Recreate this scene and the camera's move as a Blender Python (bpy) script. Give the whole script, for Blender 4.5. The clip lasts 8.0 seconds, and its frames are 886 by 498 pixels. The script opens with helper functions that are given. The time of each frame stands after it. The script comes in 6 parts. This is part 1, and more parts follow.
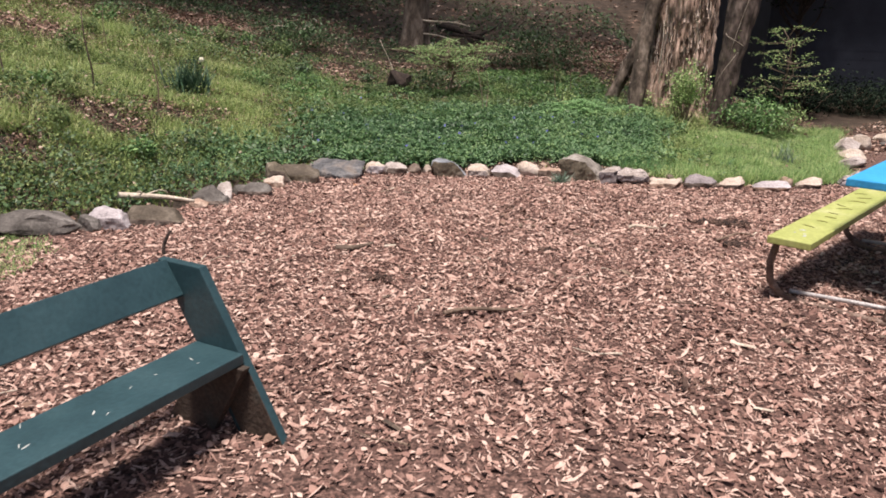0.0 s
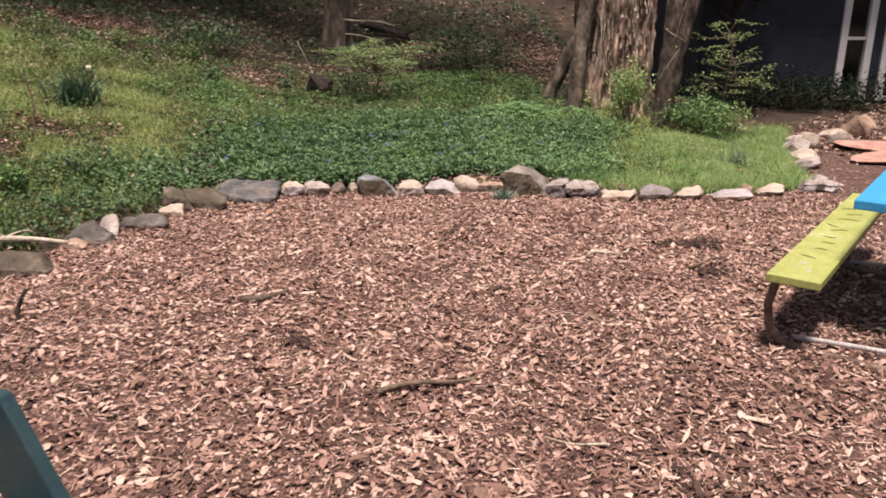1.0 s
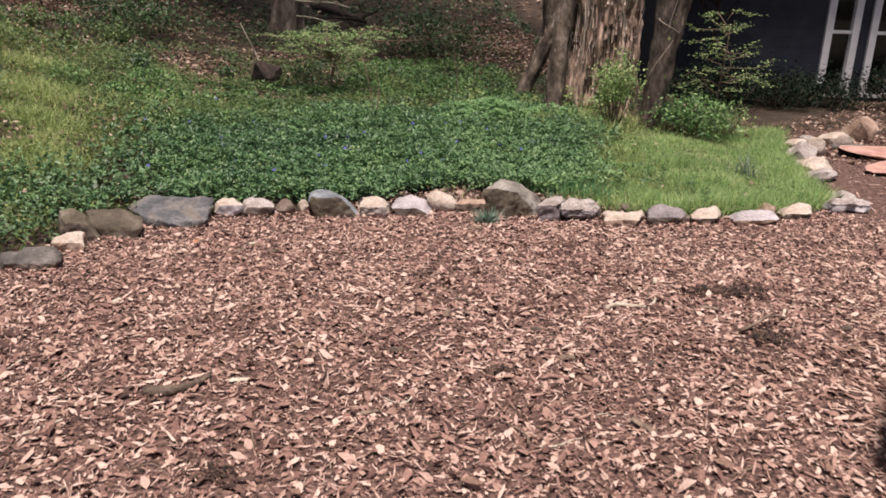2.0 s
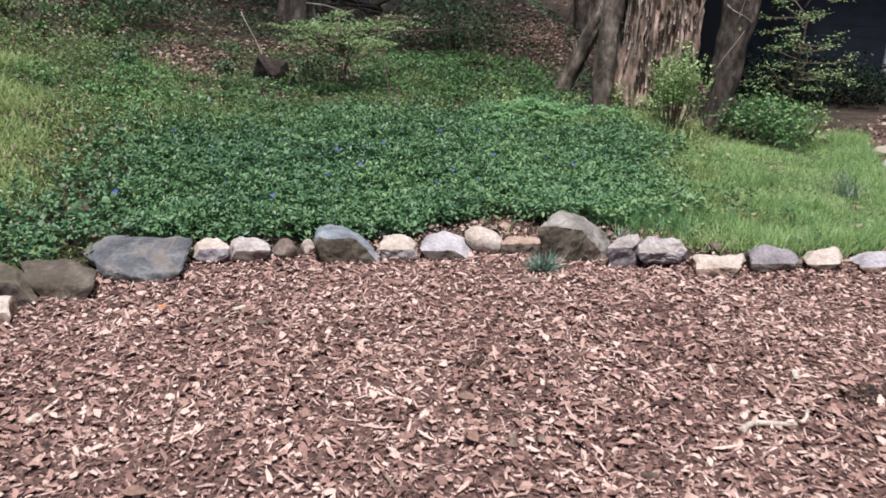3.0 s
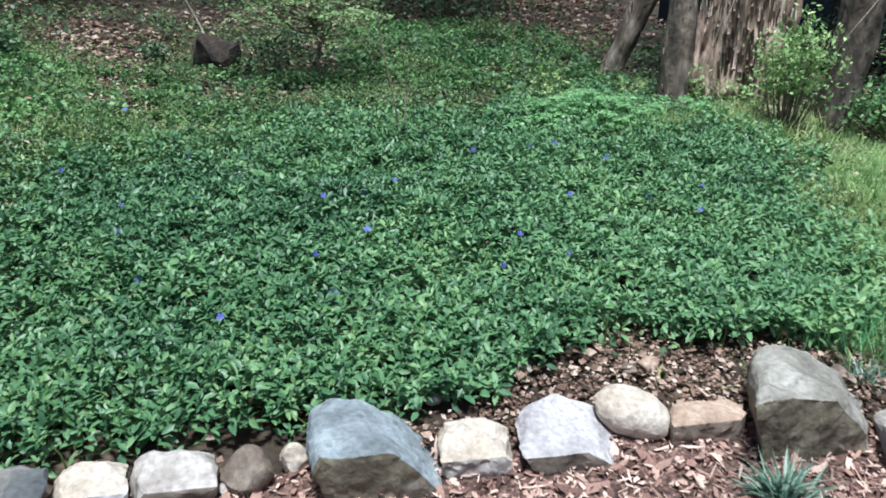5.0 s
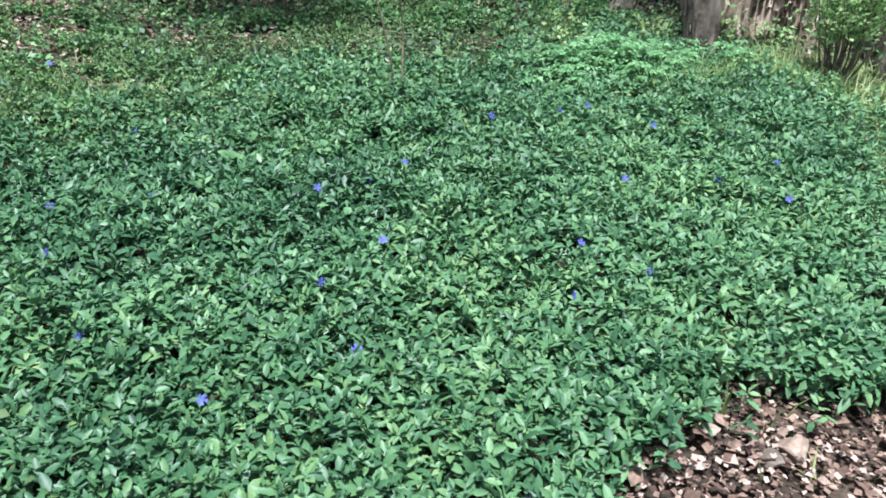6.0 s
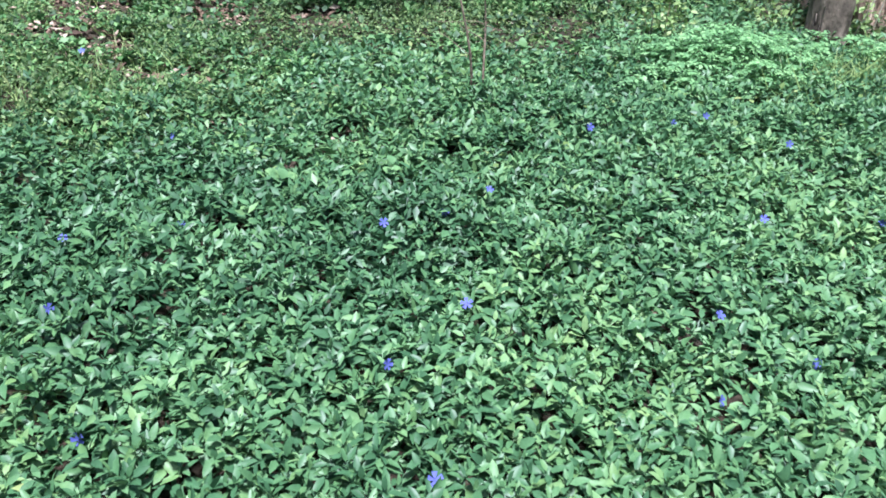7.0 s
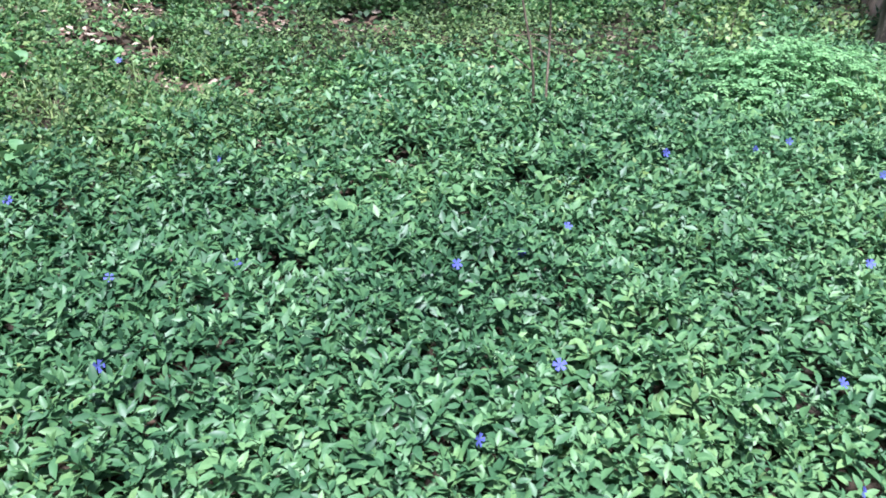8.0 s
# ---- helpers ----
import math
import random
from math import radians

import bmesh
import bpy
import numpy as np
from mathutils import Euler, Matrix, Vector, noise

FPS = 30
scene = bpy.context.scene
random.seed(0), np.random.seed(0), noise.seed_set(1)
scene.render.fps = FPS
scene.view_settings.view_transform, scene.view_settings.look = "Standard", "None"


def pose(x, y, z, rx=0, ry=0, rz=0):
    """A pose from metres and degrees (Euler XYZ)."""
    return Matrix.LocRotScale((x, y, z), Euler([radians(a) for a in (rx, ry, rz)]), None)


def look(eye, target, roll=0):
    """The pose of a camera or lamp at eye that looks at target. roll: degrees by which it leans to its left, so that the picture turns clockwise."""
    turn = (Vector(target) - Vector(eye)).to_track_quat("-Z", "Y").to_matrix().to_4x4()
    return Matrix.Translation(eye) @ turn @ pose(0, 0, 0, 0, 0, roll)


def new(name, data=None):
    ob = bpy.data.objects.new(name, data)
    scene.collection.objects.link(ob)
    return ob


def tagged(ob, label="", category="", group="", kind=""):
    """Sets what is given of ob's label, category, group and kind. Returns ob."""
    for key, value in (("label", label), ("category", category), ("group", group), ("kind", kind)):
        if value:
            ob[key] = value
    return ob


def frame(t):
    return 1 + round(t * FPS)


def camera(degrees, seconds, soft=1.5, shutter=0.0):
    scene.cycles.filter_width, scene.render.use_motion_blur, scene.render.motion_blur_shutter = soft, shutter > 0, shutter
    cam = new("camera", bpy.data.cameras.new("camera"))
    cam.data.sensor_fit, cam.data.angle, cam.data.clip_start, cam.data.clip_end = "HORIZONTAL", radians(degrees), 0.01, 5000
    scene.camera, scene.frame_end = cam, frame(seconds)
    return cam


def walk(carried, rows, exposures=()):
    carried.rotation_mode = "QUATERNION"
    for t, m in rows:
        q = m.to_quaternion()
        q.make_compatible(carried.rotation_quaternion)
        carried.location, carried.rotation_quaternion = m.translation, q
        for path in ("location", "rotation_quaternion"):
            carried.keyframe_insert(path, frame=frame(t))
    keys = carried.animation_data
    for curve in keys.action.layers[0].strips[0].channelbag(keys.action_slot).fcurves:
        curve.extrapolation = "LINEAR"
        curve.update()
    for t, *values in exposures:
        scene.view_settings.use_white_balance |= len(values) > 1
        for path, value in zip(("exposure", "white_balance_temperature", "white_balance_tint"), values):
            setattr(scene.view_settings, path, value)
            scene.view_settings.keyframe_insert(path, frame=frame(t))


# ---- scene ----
cam = camera(59.5, 8.0, soft=1.7, shutter=0.15)
PATH = [
    (0, (0.038, 0.079, 1.542), (0.032, 1.995, 0.968), 1.5),
    (0.5, (0.094, 0.483, 1.562), (0.135, 2.406, 1.014), 1.4),
    (1, (0.054, 1.012, 1.528), (0.22, 2.921, 0.955), 0.7),
    (1.2, (0.045, 1.235, 1.539), (0.286, 3.132, 0.954), 0.8),
    (2.3, (0.033, 2.651, 1.511), (0.322, 4.534, 0.901), 1.9),
    (2.5, (0.043, 2.898, 1.509), (0.329, 4.78, 0.897), 1.6),
    (3, (0.043, 3.59, 1.491), (0.295, 5.469, 0.853), 1.8),
    (3.5, (-0.031, 4.24, 1.475), (0.193, 6.106, 0.79), 0.7),
    (4, (-0.02, 4.899, 1.442), (0.198, 6.76, 0.744), 0.9),
    (4.5, (-0.069, 5.483, 1.429), (0.169, 7.339, 0.724), 1.1),
    (5, (-0.092, 6.017, 1.42), (0.246, 7.848, 0.69), 0.7),
    (5.2, (-0.093, 6.261, 1.412), (0.253, 8.086, 0.671), 1.0),
    (6.3, (-0.268, 7.15, 1.403), (0.2, 8.846, 0.452), 1.6),
    (6.5, (-0.255, 7.288, 1.384), (0.188, 8.985, 0.422), 1.7),
    (7, (-0.219, 7.599, 1.379), (0.097, 9.315, 0.401), 1.6),
    (7.5, (-0.283, 7.766, 1.394), (0.029, 9.472, 0.399), 1.2),
    (8, (-0.377, 7.89, 1.402), (-0.085, 9.599, 0.405), 2.1),
]
walk(cam, [(t, look(eye, target, roll)) for t, eye, target, roll in PATH],
     [(0, 0.27, 6780, 21), (1.2, 0.17, 7280, 25), (2.5, 0.10, 6380, 19), (3.0, 0.22, 5980, 16), (3.5, 0.23, 5830, 15), (4.5, 0.38, 5600, 8), (5.2, 0.55, 5430, 2), (6.5, 0.96, 5400, 8), (8, 1.05, 5390, 9.5)])

# ---- daylight ----
SUN_DIR = Vector((-0.03, -0.20, 0.97)).normalized()
world = bpy.data.worlds.new("sky")
scene.world = world
world.use_nodes = True
sky = world.node_tree.nodes.new("ShaderNodeTexSky")
sky.sky_type = "NISHITA"
sky.sun_disc = False
sky.dust_density = 4.0
sky.sun_elevation = math.asin(SUN_DIR.z)
sky.sun_rotation = math.atan2(SUN_DIR.x, SUN_DIR.y)
world.node_tree.links.new(sky.outputs[0], world.node_tree.nodes["Background"].inputs[0])
world.node_tree.nodes["Background"].inputs[1].default_value = 0.062
sun = new("sun", bpy.data.lights.new("sun", "SUN"))
sun.data.energy = 5.0
sun.data.angle = radians(10)
sun.data.color = (1.0, 0.95, 0.87)
sun.matrix_world = look(SUN_DIR * 40, (0, 0, 0))


# ---- materials ----
def ramp(nt, stops):
    r = nt.nodes.new("ShaderNodeValToRGB")
    el = r.color_ramp.elements
    while len(el) < len(stops):
        el.new(0.5)
    for e, (p, c) in zip(el, stops):
        e.position = p
        e.color = (*c, 1)
    return r


def material(name, stops, rough=0.8, scale=8.0, source="noise", bump=0.3, bump_scale=60.0, stretch=(1, 1, 1), fine=0.35, fine_scale=90.0,
             spec=0.4, through_light=0.0, detail=6.0):
    """Colours along a ramp, driven by noise, the island or the object; finer noise darkens and lightens it; noise bump."""
    m = bpy.data.materials.new(name)
    m.use_nodes = True
    nt = m.node_tree
    bs = nt.nodes["Principled BSDF"]
    tc = nt.nodes.new("ShaderNodeTexCoord")
    mp = nt.nodes.new("ShaderNodeMapping")
    mp.inputs["Scale"].default_value = stretch
    nt.links.new(tc.outputs["Object"], mp.inputs[0])
    n1 = nt.nodes.new("ShaderNodeTexNoise")
    n1.inputs["Scale"].default_value = scale
    n1.inputs["Detail"].default_value = detail
    nt.links.new(mp.outputs[0], n1.inputs["Vector"])
    r = ramp(nt, stops)
    if source == "noise":
        nt.links.new(n1.outputs["Fac"], r.inputs[0])
    else:
        src = nt.nodes.new("ShaderNodeNewGeometry" if source == "island" else "ShaderNodeObjectInfo")
        ma = nt.nodes.new("ShaderNodeMath")
        ma.operation = "MULTIPLY_ADD"
        nt.links.new(n1.outputs["Fac"], ma.inputs[0])
        ma.inputs[1].default_value = 0.9
        sub = nt.nodes.new("ShaderNodeMath")
        sub.operation = "SUBTRACT"
        nt.links.new(src.outputs["Random Per Island" if source == "island" else "Random"], sub.inputs[0])
        sub.inputs[1].default_value = 0.45
        nt.links.new(sub.outputs[0], ma.inputs[2])
        nt.links.new(ma.outputs[0], r.inputs[0])
    n2 = nt.nodes.new("ShaderNodeTexNoise")
    n2.inputs["Scale"].default_value = fine_scale
    n2.inputs["Detail"].default_value = 5
    nt.links.new(mp.outputs[0], n2.inputs["Vector"])
    r2 = ramp(nt, [(0.3, (1 - fine,) * 3), (0.7, (1 + fine * 0.6,) * 3)])
    nt.links.new(n2.outputs["Fac"], r2.inputs[0])
    mx = nt.nodes.new("ShaderNodeMix")
    mx.data_type = "RGBA"
    mx.blend_type = "MULTIPLY"
    mx.inputs["Factor"].default_value = 1
    nt.links.new(r.outputs[0], mx.inputs[6])
    nt.links.new(r2.outputs[0], mx.inputs[7])
    nt.links.new(mx.outputs[2], bs.inputs["Base Color"])
    bs.inputs["Roughness"].default_value = rough
    bs.inputs["Specular IOR Level"].default_value = spec
    if bump:
        n3 = nt.nodes.new("ShaderNodeTexNoise")
        n3.inputs["Scale"].default_value = bump_scale
        n3.inputs["Detail"].default_value = 8
        nt.links.new(mp.outputs[0], n3.inputs["Vector"])
        b = nt.nodes.new("ShaderNodeBump")
        b.inputs["Strength"].default_value = bump
        b.inputs["Distance"].default_value = 0.02
        nt.links.new(n3.outputs["Fac"], b.inputs["Height"])
        nt.links.new(b.outputs[0], bs.inputs["Normal"])
    if through_light:
        out = nt.nodes["Material Output"]
        tr = nt.nodes.new("ShaderNodeBsdfTranslucent")
        nt.links.new(mx.outputs[2], tr.inputs[0])
        ad = nt.nodes.new("ShaderNodeMixShader")
        ad.inputs[0].default_value = through_light
        nt.links.new(bs.outputs[0], ad.inputs[1])
        nt.links.new(tr.outputs[0], ad.inputs[2])
        nt.links.new(ad.outputs[0], out.inputs[0])
    return m


M_SOIL = material("soil", [(0.25, (0.022, 0.016, 0.011)), (0.5, (0.053, 0.038, 0.026)), (0.75, (0.106, 0.075, 0.053))], 0.95, 3.0, bump=0.8, bump_scale=25, fine=0.5, fine_scale=40)
M_MULCH = material("mulch_base", [(0.3, (0.042, 0.025, 0.021)), (0.5, (0.125, 0.073, 0.059)), (0.72, (0.25, 0.157, 0.129))], 0.95, 30.0, bump=1.0, bump_scale=45, fine=0.6, fine_scale=60)
M_CHIP = material("wood_chip", [(0.06, (0.070, 0.037, 0.031)), (0.28, (0.232, 0.131, 0.106)), (0.6, (0.405, 0.255, 0.206)), (0.94, (0.670, 0.500, 0.420))], 0.85, 2.2, "island", bump=0.3, bump_scale=200, fine=0.25, fine_scale=150)
M_LITTER = material("dead_leaf", [(0.05, (0.058, 0.033, 0.025)), (0.4, (0.180, 0.110, 0.080)), (0.7, (0.345, 0.226, 0.170)), (0.97, (0.62, 0.48, 0.40))], 0.8, 2.0, "island", bump=0.2, bump_scale=120, through_light=0.15)
def leaf_material(name, stops, rough=0.48, spec=0.38, through_light=0.12, leaf=0.46, sprig=0.42, patch=0.55):
    """Leaf colours along a ramp: part by the leaf, part by the sprig, part by the patch of the bed."""
    m = material(name, stops, rough, 1.5, bump=0, fine=0.12, fine_scale=120, spec=spec, through_light=through_light)
    nt = m.node_tree
    r = [n for n in nt.nodes if n.type == "VALTORGB"][0]
    tc = [n for n in nt.nodes if n.type == "TEX_COORD"][0]
    geo = nt.nodes.new("ShaderNodeNewGeometry")
    total = None
    for scale, amount in ((1.5, patch), (17.0, sprig), (0, leaf)):
        if scale:
            src = nt.nodes.new("ShaderNodeTexNoise")
            src.inputs["Scale"].default_value = scale
            src.inputs["Detail"].default_value = 2
            nt.links.new(tc.outputs["Object"], src.inputs["Vector"])
            out = src.outputs["Fac"]
        else:
            out = geo.outputs["Random Per Island"]
        k = nt.nodes.new("ShaderNodeMath")
        k.operation = "MULTIPLY_ADD"
        nt.links.new(out, k.inputs[0])
        k.inputs[1].default_value = amount
        if total:
            nt.links.new(total, k.inputs[2])
        else:
            k.inputs[2].default_value = 0.5 - 0.5 * (leaf + sprig + patch)
        total = k.outputs[0]
    nt.links.new(total, r.inputs[0])
    return m


M_VINCA = leaf_material("periwinkle_leaf", [(0.12, (0.028, 0.072, 0.034)), (0.42, (0.066, 0.150, 0.068)), (0.66, (0.112, 0.220, 0.090)), (0.92, (0.185, 0.290, 0.100))], 0.46, 0.42)
# Paler copy of the leaf colour: sun and sheen on the right, painted in.
M_SUNPALE = leaf_material("sunlit_and_pale_leaf", [(0.12, (0.062, 0.142, 0.068)), (0.42, (0.120, 0.240, 0.108)), (0.66, (0.186, 0.318, 0.134)), (0.92, (0.290, 0.410, 0.162))], 0.5, 0.35, 0.18)
M_WEED = material("weed_leaf", [(0.05, (0.048, 0.090, 0.028)), (0.4, (0.106, 0.172, 0.052)), (0.75, (0.186, 0.270, 0.083)), (0.98, (0.348, 0.414, 0.161))], 0.6, 1.4, "island", bump=0, fine=0.2, through_light=0.3)
M_GRASS = material("grass_blade", [(0.05, (0.135, 0.262, 0.092)), (0.4, (0.275, 0.462, 0.165)), (0.75, (0.430, 0.605, 0.240)), (0.98, (0.660, 0.730, 0.395))], 0.6, 1.4, "island", bump=0, fine=0.2, through_light=0.42)
M_SOFTGRASS = material("soft_grass_blade", [(0.05, (0.150, 0.230, 0.080)), (0.4, (0.300, 0.420, 0.145)), (0.75, (0.440, 0.540, 0.215)), (0.98, (0.620, 0.640, 0.350))], 0.6, 1.4, "island", bump=0, fine=0.2, through_light=0.35)
M_DARKLEAF = material("dark_leaf", [(0.05, (0.021, 0.048, 0.020)), (0.5, (0.056, 0.116, 0.050)), (0.95, (0.122, 0.206, 0.090))], 0.5, 1.4, "island", bump=0, fine=0.2, through_light=0.2)
M_BRIGHTLEAF = material("bright_leaf", [(0.05, (0.08, 0.20, 0.08)), (0.5, (0.16, 0.37, 0.155)), (0.95, (0.29, 0.50, 0.22))], 0.5, 1.4, "island", bump=0, fine=0.15, through_light=0.3)
M_SHADELEAF = material("shaded_evergreen_needle", [(0.05, (0.005, 0.009, 0.006)), (0.5, (0.012, 0.022, 0.014)), (0.95, (0.03, 0.05, 0.032))], 0.95, 1.4, "island", bump=0, fine=0.2, spec=0.1, through_light=0.05)
M_FERN = material("fern_leaflet", [(0.05, (0.150, 0.300, 0.130)), (0.5, (0.230, 0.430, 0.185)), (0.95, (0.340, 0.560, 0.250))], 0.6, 1.4, "island", bump=0, fine=0.15, through_light=0.35)
M_TIER = material("fresh_shrub_leaf", [(0.05, (0.120, 0.205, 0.080)), (0.5, (0.235, 0.365, 0.145)), (0.95, (0.370, 0.495, 0.225))], 0.6, 1.4, "island", bump=0, fine=0.2, through_light=0.35)
M_LIGHTLEAF = material("light_shrub_leaf", [(0.05, (0.137, 0.241, 0.085)), (0.5, (0.305, 0.466, 0.177)), (0.95, (0.577, 0.722, 0.339))], 0.6, 1.4, "island", bump=0, fine=0.2, through_light=0.35)
M_BANKLEAF = material("soft_green_leaf", [(0.05, (0.07, 0.12, 0.045)), (0.5, (0.15, 0.23, 0.085)), (0.95, (0.27, 0.36, 0.15))], 0.6, 1.4, "island", bump=0, fine=0.2, through_light=0.3)
M_MIDLEAF = material("mid_green_leaf", [(0.05, (0.046, 0.111, 0.039)), (0.5, (0.117, 0.247, 0.085)), (0.95, (0.247, 0.416, 0.156))], 0.5, 1.4, "island", bump=0, fine=0.2, through_light=0.25)
M_LOWLEAF = material("olive_weed_leaf", [(0.05, (0.052, 0.095, 0.036)), (0.5, (0.120, 0.195, 0.070)), (0.95, (0.235, 0.325, 0.120))], 0.6, 1.4, "island", bump=0, fine=0.2, through_light=0.25)
M_BANK = material("bank_grass_blade", [(0.05, (0.068, 0.117, 0.031)), (0.4, (0.149, 0.221, 0.062)), (0.75, (0.257, 0.325, 0.100)), (0.98, (0.446, 0.442, 0.200))], 0.7, 1.2, "island", bump=0, fine=0.2, through_light=0.25)
M_PALELEAF = material("pale_leaf", [(0.05, (0.13, 0.22, 0.06)), (0.5, (0.26, 0.37, 0.12)), (0.95, (0.45, 0.53, 0.26))], 0.55, 1.4, "island", bump=0, fine=0.15, through_light=0.3)
M_BLUEBLADE = material("blue_green_blade", [(0.05, (0.05, 0.10, 0.07)), (0.5, (0.15, 0.25, 0.18)), (0.95, (0.38, 0.48, 0.40))], 0.5, 3, "island", bump=0, fine=0.15, through_light=0.2)
M_REED = material("reed_blade", [(0.05, (0.02, 0.055, 0.035)), (0.5, (0.055, 0.125, 0.075)), (0.95, (0.13, 0.22, 0.14))], 0.5, 3, "island", bump=0, fine=0.15, through_light=0.2)
M_PETAL = material("violet_petal", [(0.2, (0.085, 0.095, 0.40)), (0.8, (0.16, 0.17, 0.58))], 0.6, 30, "island", bump=0, fine=0.1, through_light=0.25)
M_DAFF = material("pale_petal", [(0.2, (0.75, 0.72, 0.55)), (0.8, (0.85, 0.83, 0.7))], 0.6, 30, bump=0, fine=0.1)
M_BARK = material("grey_brown_bark", [(0.30, (0.038, 0.030, 0.024)), (0.44, (0.105, 0.082, 0.064)), (0.55, (0.178, 0.141, 0.112)), (0.72, (0.33, 0.275, 0.228))], 0.95, 7, bump=1.0, bump_scale=24, stretch=(1, 1, 0.5), fine=0.55, fine_scale=24, detail=10)
M_SHAGGY = material("shaggy_bark", [(0.05, (0.139, 0.098, 0.078)), (0.45, (0.375, 0.281, 0.222)), (0.8, (0.584, 0.472, 0.400)), (0.97, (0.835, 0.738, 0.661))], 0.95, 6, "island", bump=1.0, bump_scale=30, stretch=(1, 1, 0.12), fine=0.4, fine_scale=40)
M_FLAKY = material("flaky_bark", [(0.05, (0.085, 0.065, 0.053)), (0.5, (0.230, 0.185, 0.157)), (0.95, (0.470, 0.405, 0.350))], 0.95, 6, "island", bump=1.0, bump_scale=30, stretch=(1, 1, 0.2), fine=0.4, fine_scale=40)
M_UNDERBARK = material("under_bark", [(0.28, (0.138, 0.094, 0.074)), (0.5, (0.432, 0.309, 0.240)), (0.72, (0.925, 0.706, 0.582))], 0.95, 14, bump=1.0, bump_scale=30, stretch=(1, 1, 0.1), fine=0.45, fine_scale=40)
M_DARKBARK = material("dark_ivy_bark", [(0.25, (0.036, 0.028, 0.024)), (0.5, (0.112, 0.086, 0.073)), (0.75, (0.235, 0.188, 0.160))], 0.95, 9, bump=1.0, bump_scale=26, stretch=(1, 1, 0.4), fine=0.5, fine_scale=22)
M_SLOPEBARK = material("pale_brown_bark", [(0.30, (0.085, 0.066, 0.052)), (0.5, (0.185, 0.145, 0.115)), (0.72, (0.32, 0.265, 0.22))], 0.95, 8, bump=0.8, bump_scale=24, stretch=(1, 1, 0.4), fine=0.4, fine_scale=24)
M_RUSTLEAF = material("rust_leaf", [(0.3, (0.36, 0.16, 0.08)), (0.7, (0.55, 0.28, 0.15))], 0.8, 12, bump=0.2)
M_OLDSTICK = material("old_stick", [(0.3, (0.05, 0.038, 0.030)), (0.7, (0.17, 0.13, 0.10))], 0.95, 14, bump=0.6, bump_scale=50)
M_TWIG = material("twig_bark", [(0.3, (0.10, 0.07, 0.05)), (0.7, (0.28, 0.21, 0.16))], 0.9, 20, bump=0.4, bump_scale=80)
M_DRIFT = material("bleached_wood", [(0.3, (0.42, 0.36, 0.28)), (0.7, (0.66, 0.60, 0.50))], 0.85, 12, bump=0.4, bump_scale=60, stretch=(1, 1, 1))
M_DARKCHIP = material("dark_chip", [(0.05, (0.022, 0.014, 0.012)), (0.5, (0.065, 0.04, 0.031)), (0.95, (0.17, 0.105, 0.08))], 0.9, 2.2, "island", bump=0.2, bump_scale=200)
# Leg brown: wear, with seat shade and mulch's reflected colour painted in.
M_BROWNLEG = material("worn_and_shaded_brown", [(0.3, (0.035, 0.028, 0.022)), (0.55, (0.075, 0.055, 0.042)), (0.8, (0.06, 0.08, 0.07))], 0.75, 7, bump=0.4, bump_scale=50)
M_DARKWOOD = material("rotten_wood", [(0.3, (0.018, 0.014, 0.013)), (0.7, (0.075, 0.056, 0.047))], 0.95, 12, bump=0.8, bump_scale=40)
M_GREENPAINT = material("dark_green_paint", [(0.25, (0.018, 0.047, 0.056)), (0.5, (0.025, 0.064, 0.075)), (0.8, (0.038, 0.085, 0.097))], 0.42, 5, bump=0.12, bump_scale=40, stretch=(1, 1, 1), fine=0.18, fine_scale=60, spec=0.5)
M_LIMEPAINT = material("lime_paint", [(0.2, (0.302, 0.352, 0.105)), (0.55, (0.403, 0.451, 0.150)), (0.85, (0.526, 0.550, 0.285))], 0.5, 5, bump=0.15, bump_scale=50, fine=0.15, fine_scale=40)
M_BLUEPAINT = material("sky_blue_paint", [(0.2, (0.02, 0.30, 0.62)), (0.8, (0.04, 0.42, 0.78))], 0.45, 5, bump=0.12, bump_scale=50, fine=0.12, fine_scale=40)
M_PALEMARK = material("pale_mark", [(0.3, (0.32, 0.36, 0.34)), (0.7, (0.55, 0.58, 0.55))], 0.8, 60, bump=0.2)
M_DARKMARK = material("dark_mark", [(0.3, (0.12, 0.13, 0.03)), (0.7, (0.22, 0.22, 0.06))], 0.9, 60, bump=0.2)
M_RUST = material("rusty_pipe", [(0.3, (0.08, 0.05, 0.04)), (0.55, (0.19, 0.13, 0.10)), (0.8, (0.34, 0.27, 0.23))], 0.7, 12, bump=0.3, bump_scale=90)
M_GALV = material("galvanised_pipe", [(0.3, (0.35, 0.34, 0.33)), (0.7, (0.62, 0.61, 0.6))], 0.45, 14, bump=0.1, bump_scale=90)
M_SIDING = material("navy_siding", [(0.3, (0.018, 0.022, 0.034)), (0.7, (0.034, 0.040, 0.056))], 0.65, 3, bump=0.15, bump_scale=30, fine=0.2)
M_WHITE = material("white_trim", [(0.3, (0.68, 0.69, 0.7)), (0.7, (0.82, 0.82, 0.82))], 0.55, 5, bump=0.1, fine=0.08)
M_ROOF = material("roof_shingle", [(0.3, (0.04, 0.04, 0.045)), (0.7, (0.1, 0.1, 0.105))], 0.9, 20, bump=0.6)
M_SLAB = material("pink_flagstone", [(0.25, (0.34, 0.18, 0.15)), (0.5, (0.48, 0.28, 0.23)), (0.75, (0.56, 0.38, 0.32))], 0.85, 6, bump=0.5, bump_scale=30, fine=0.25)


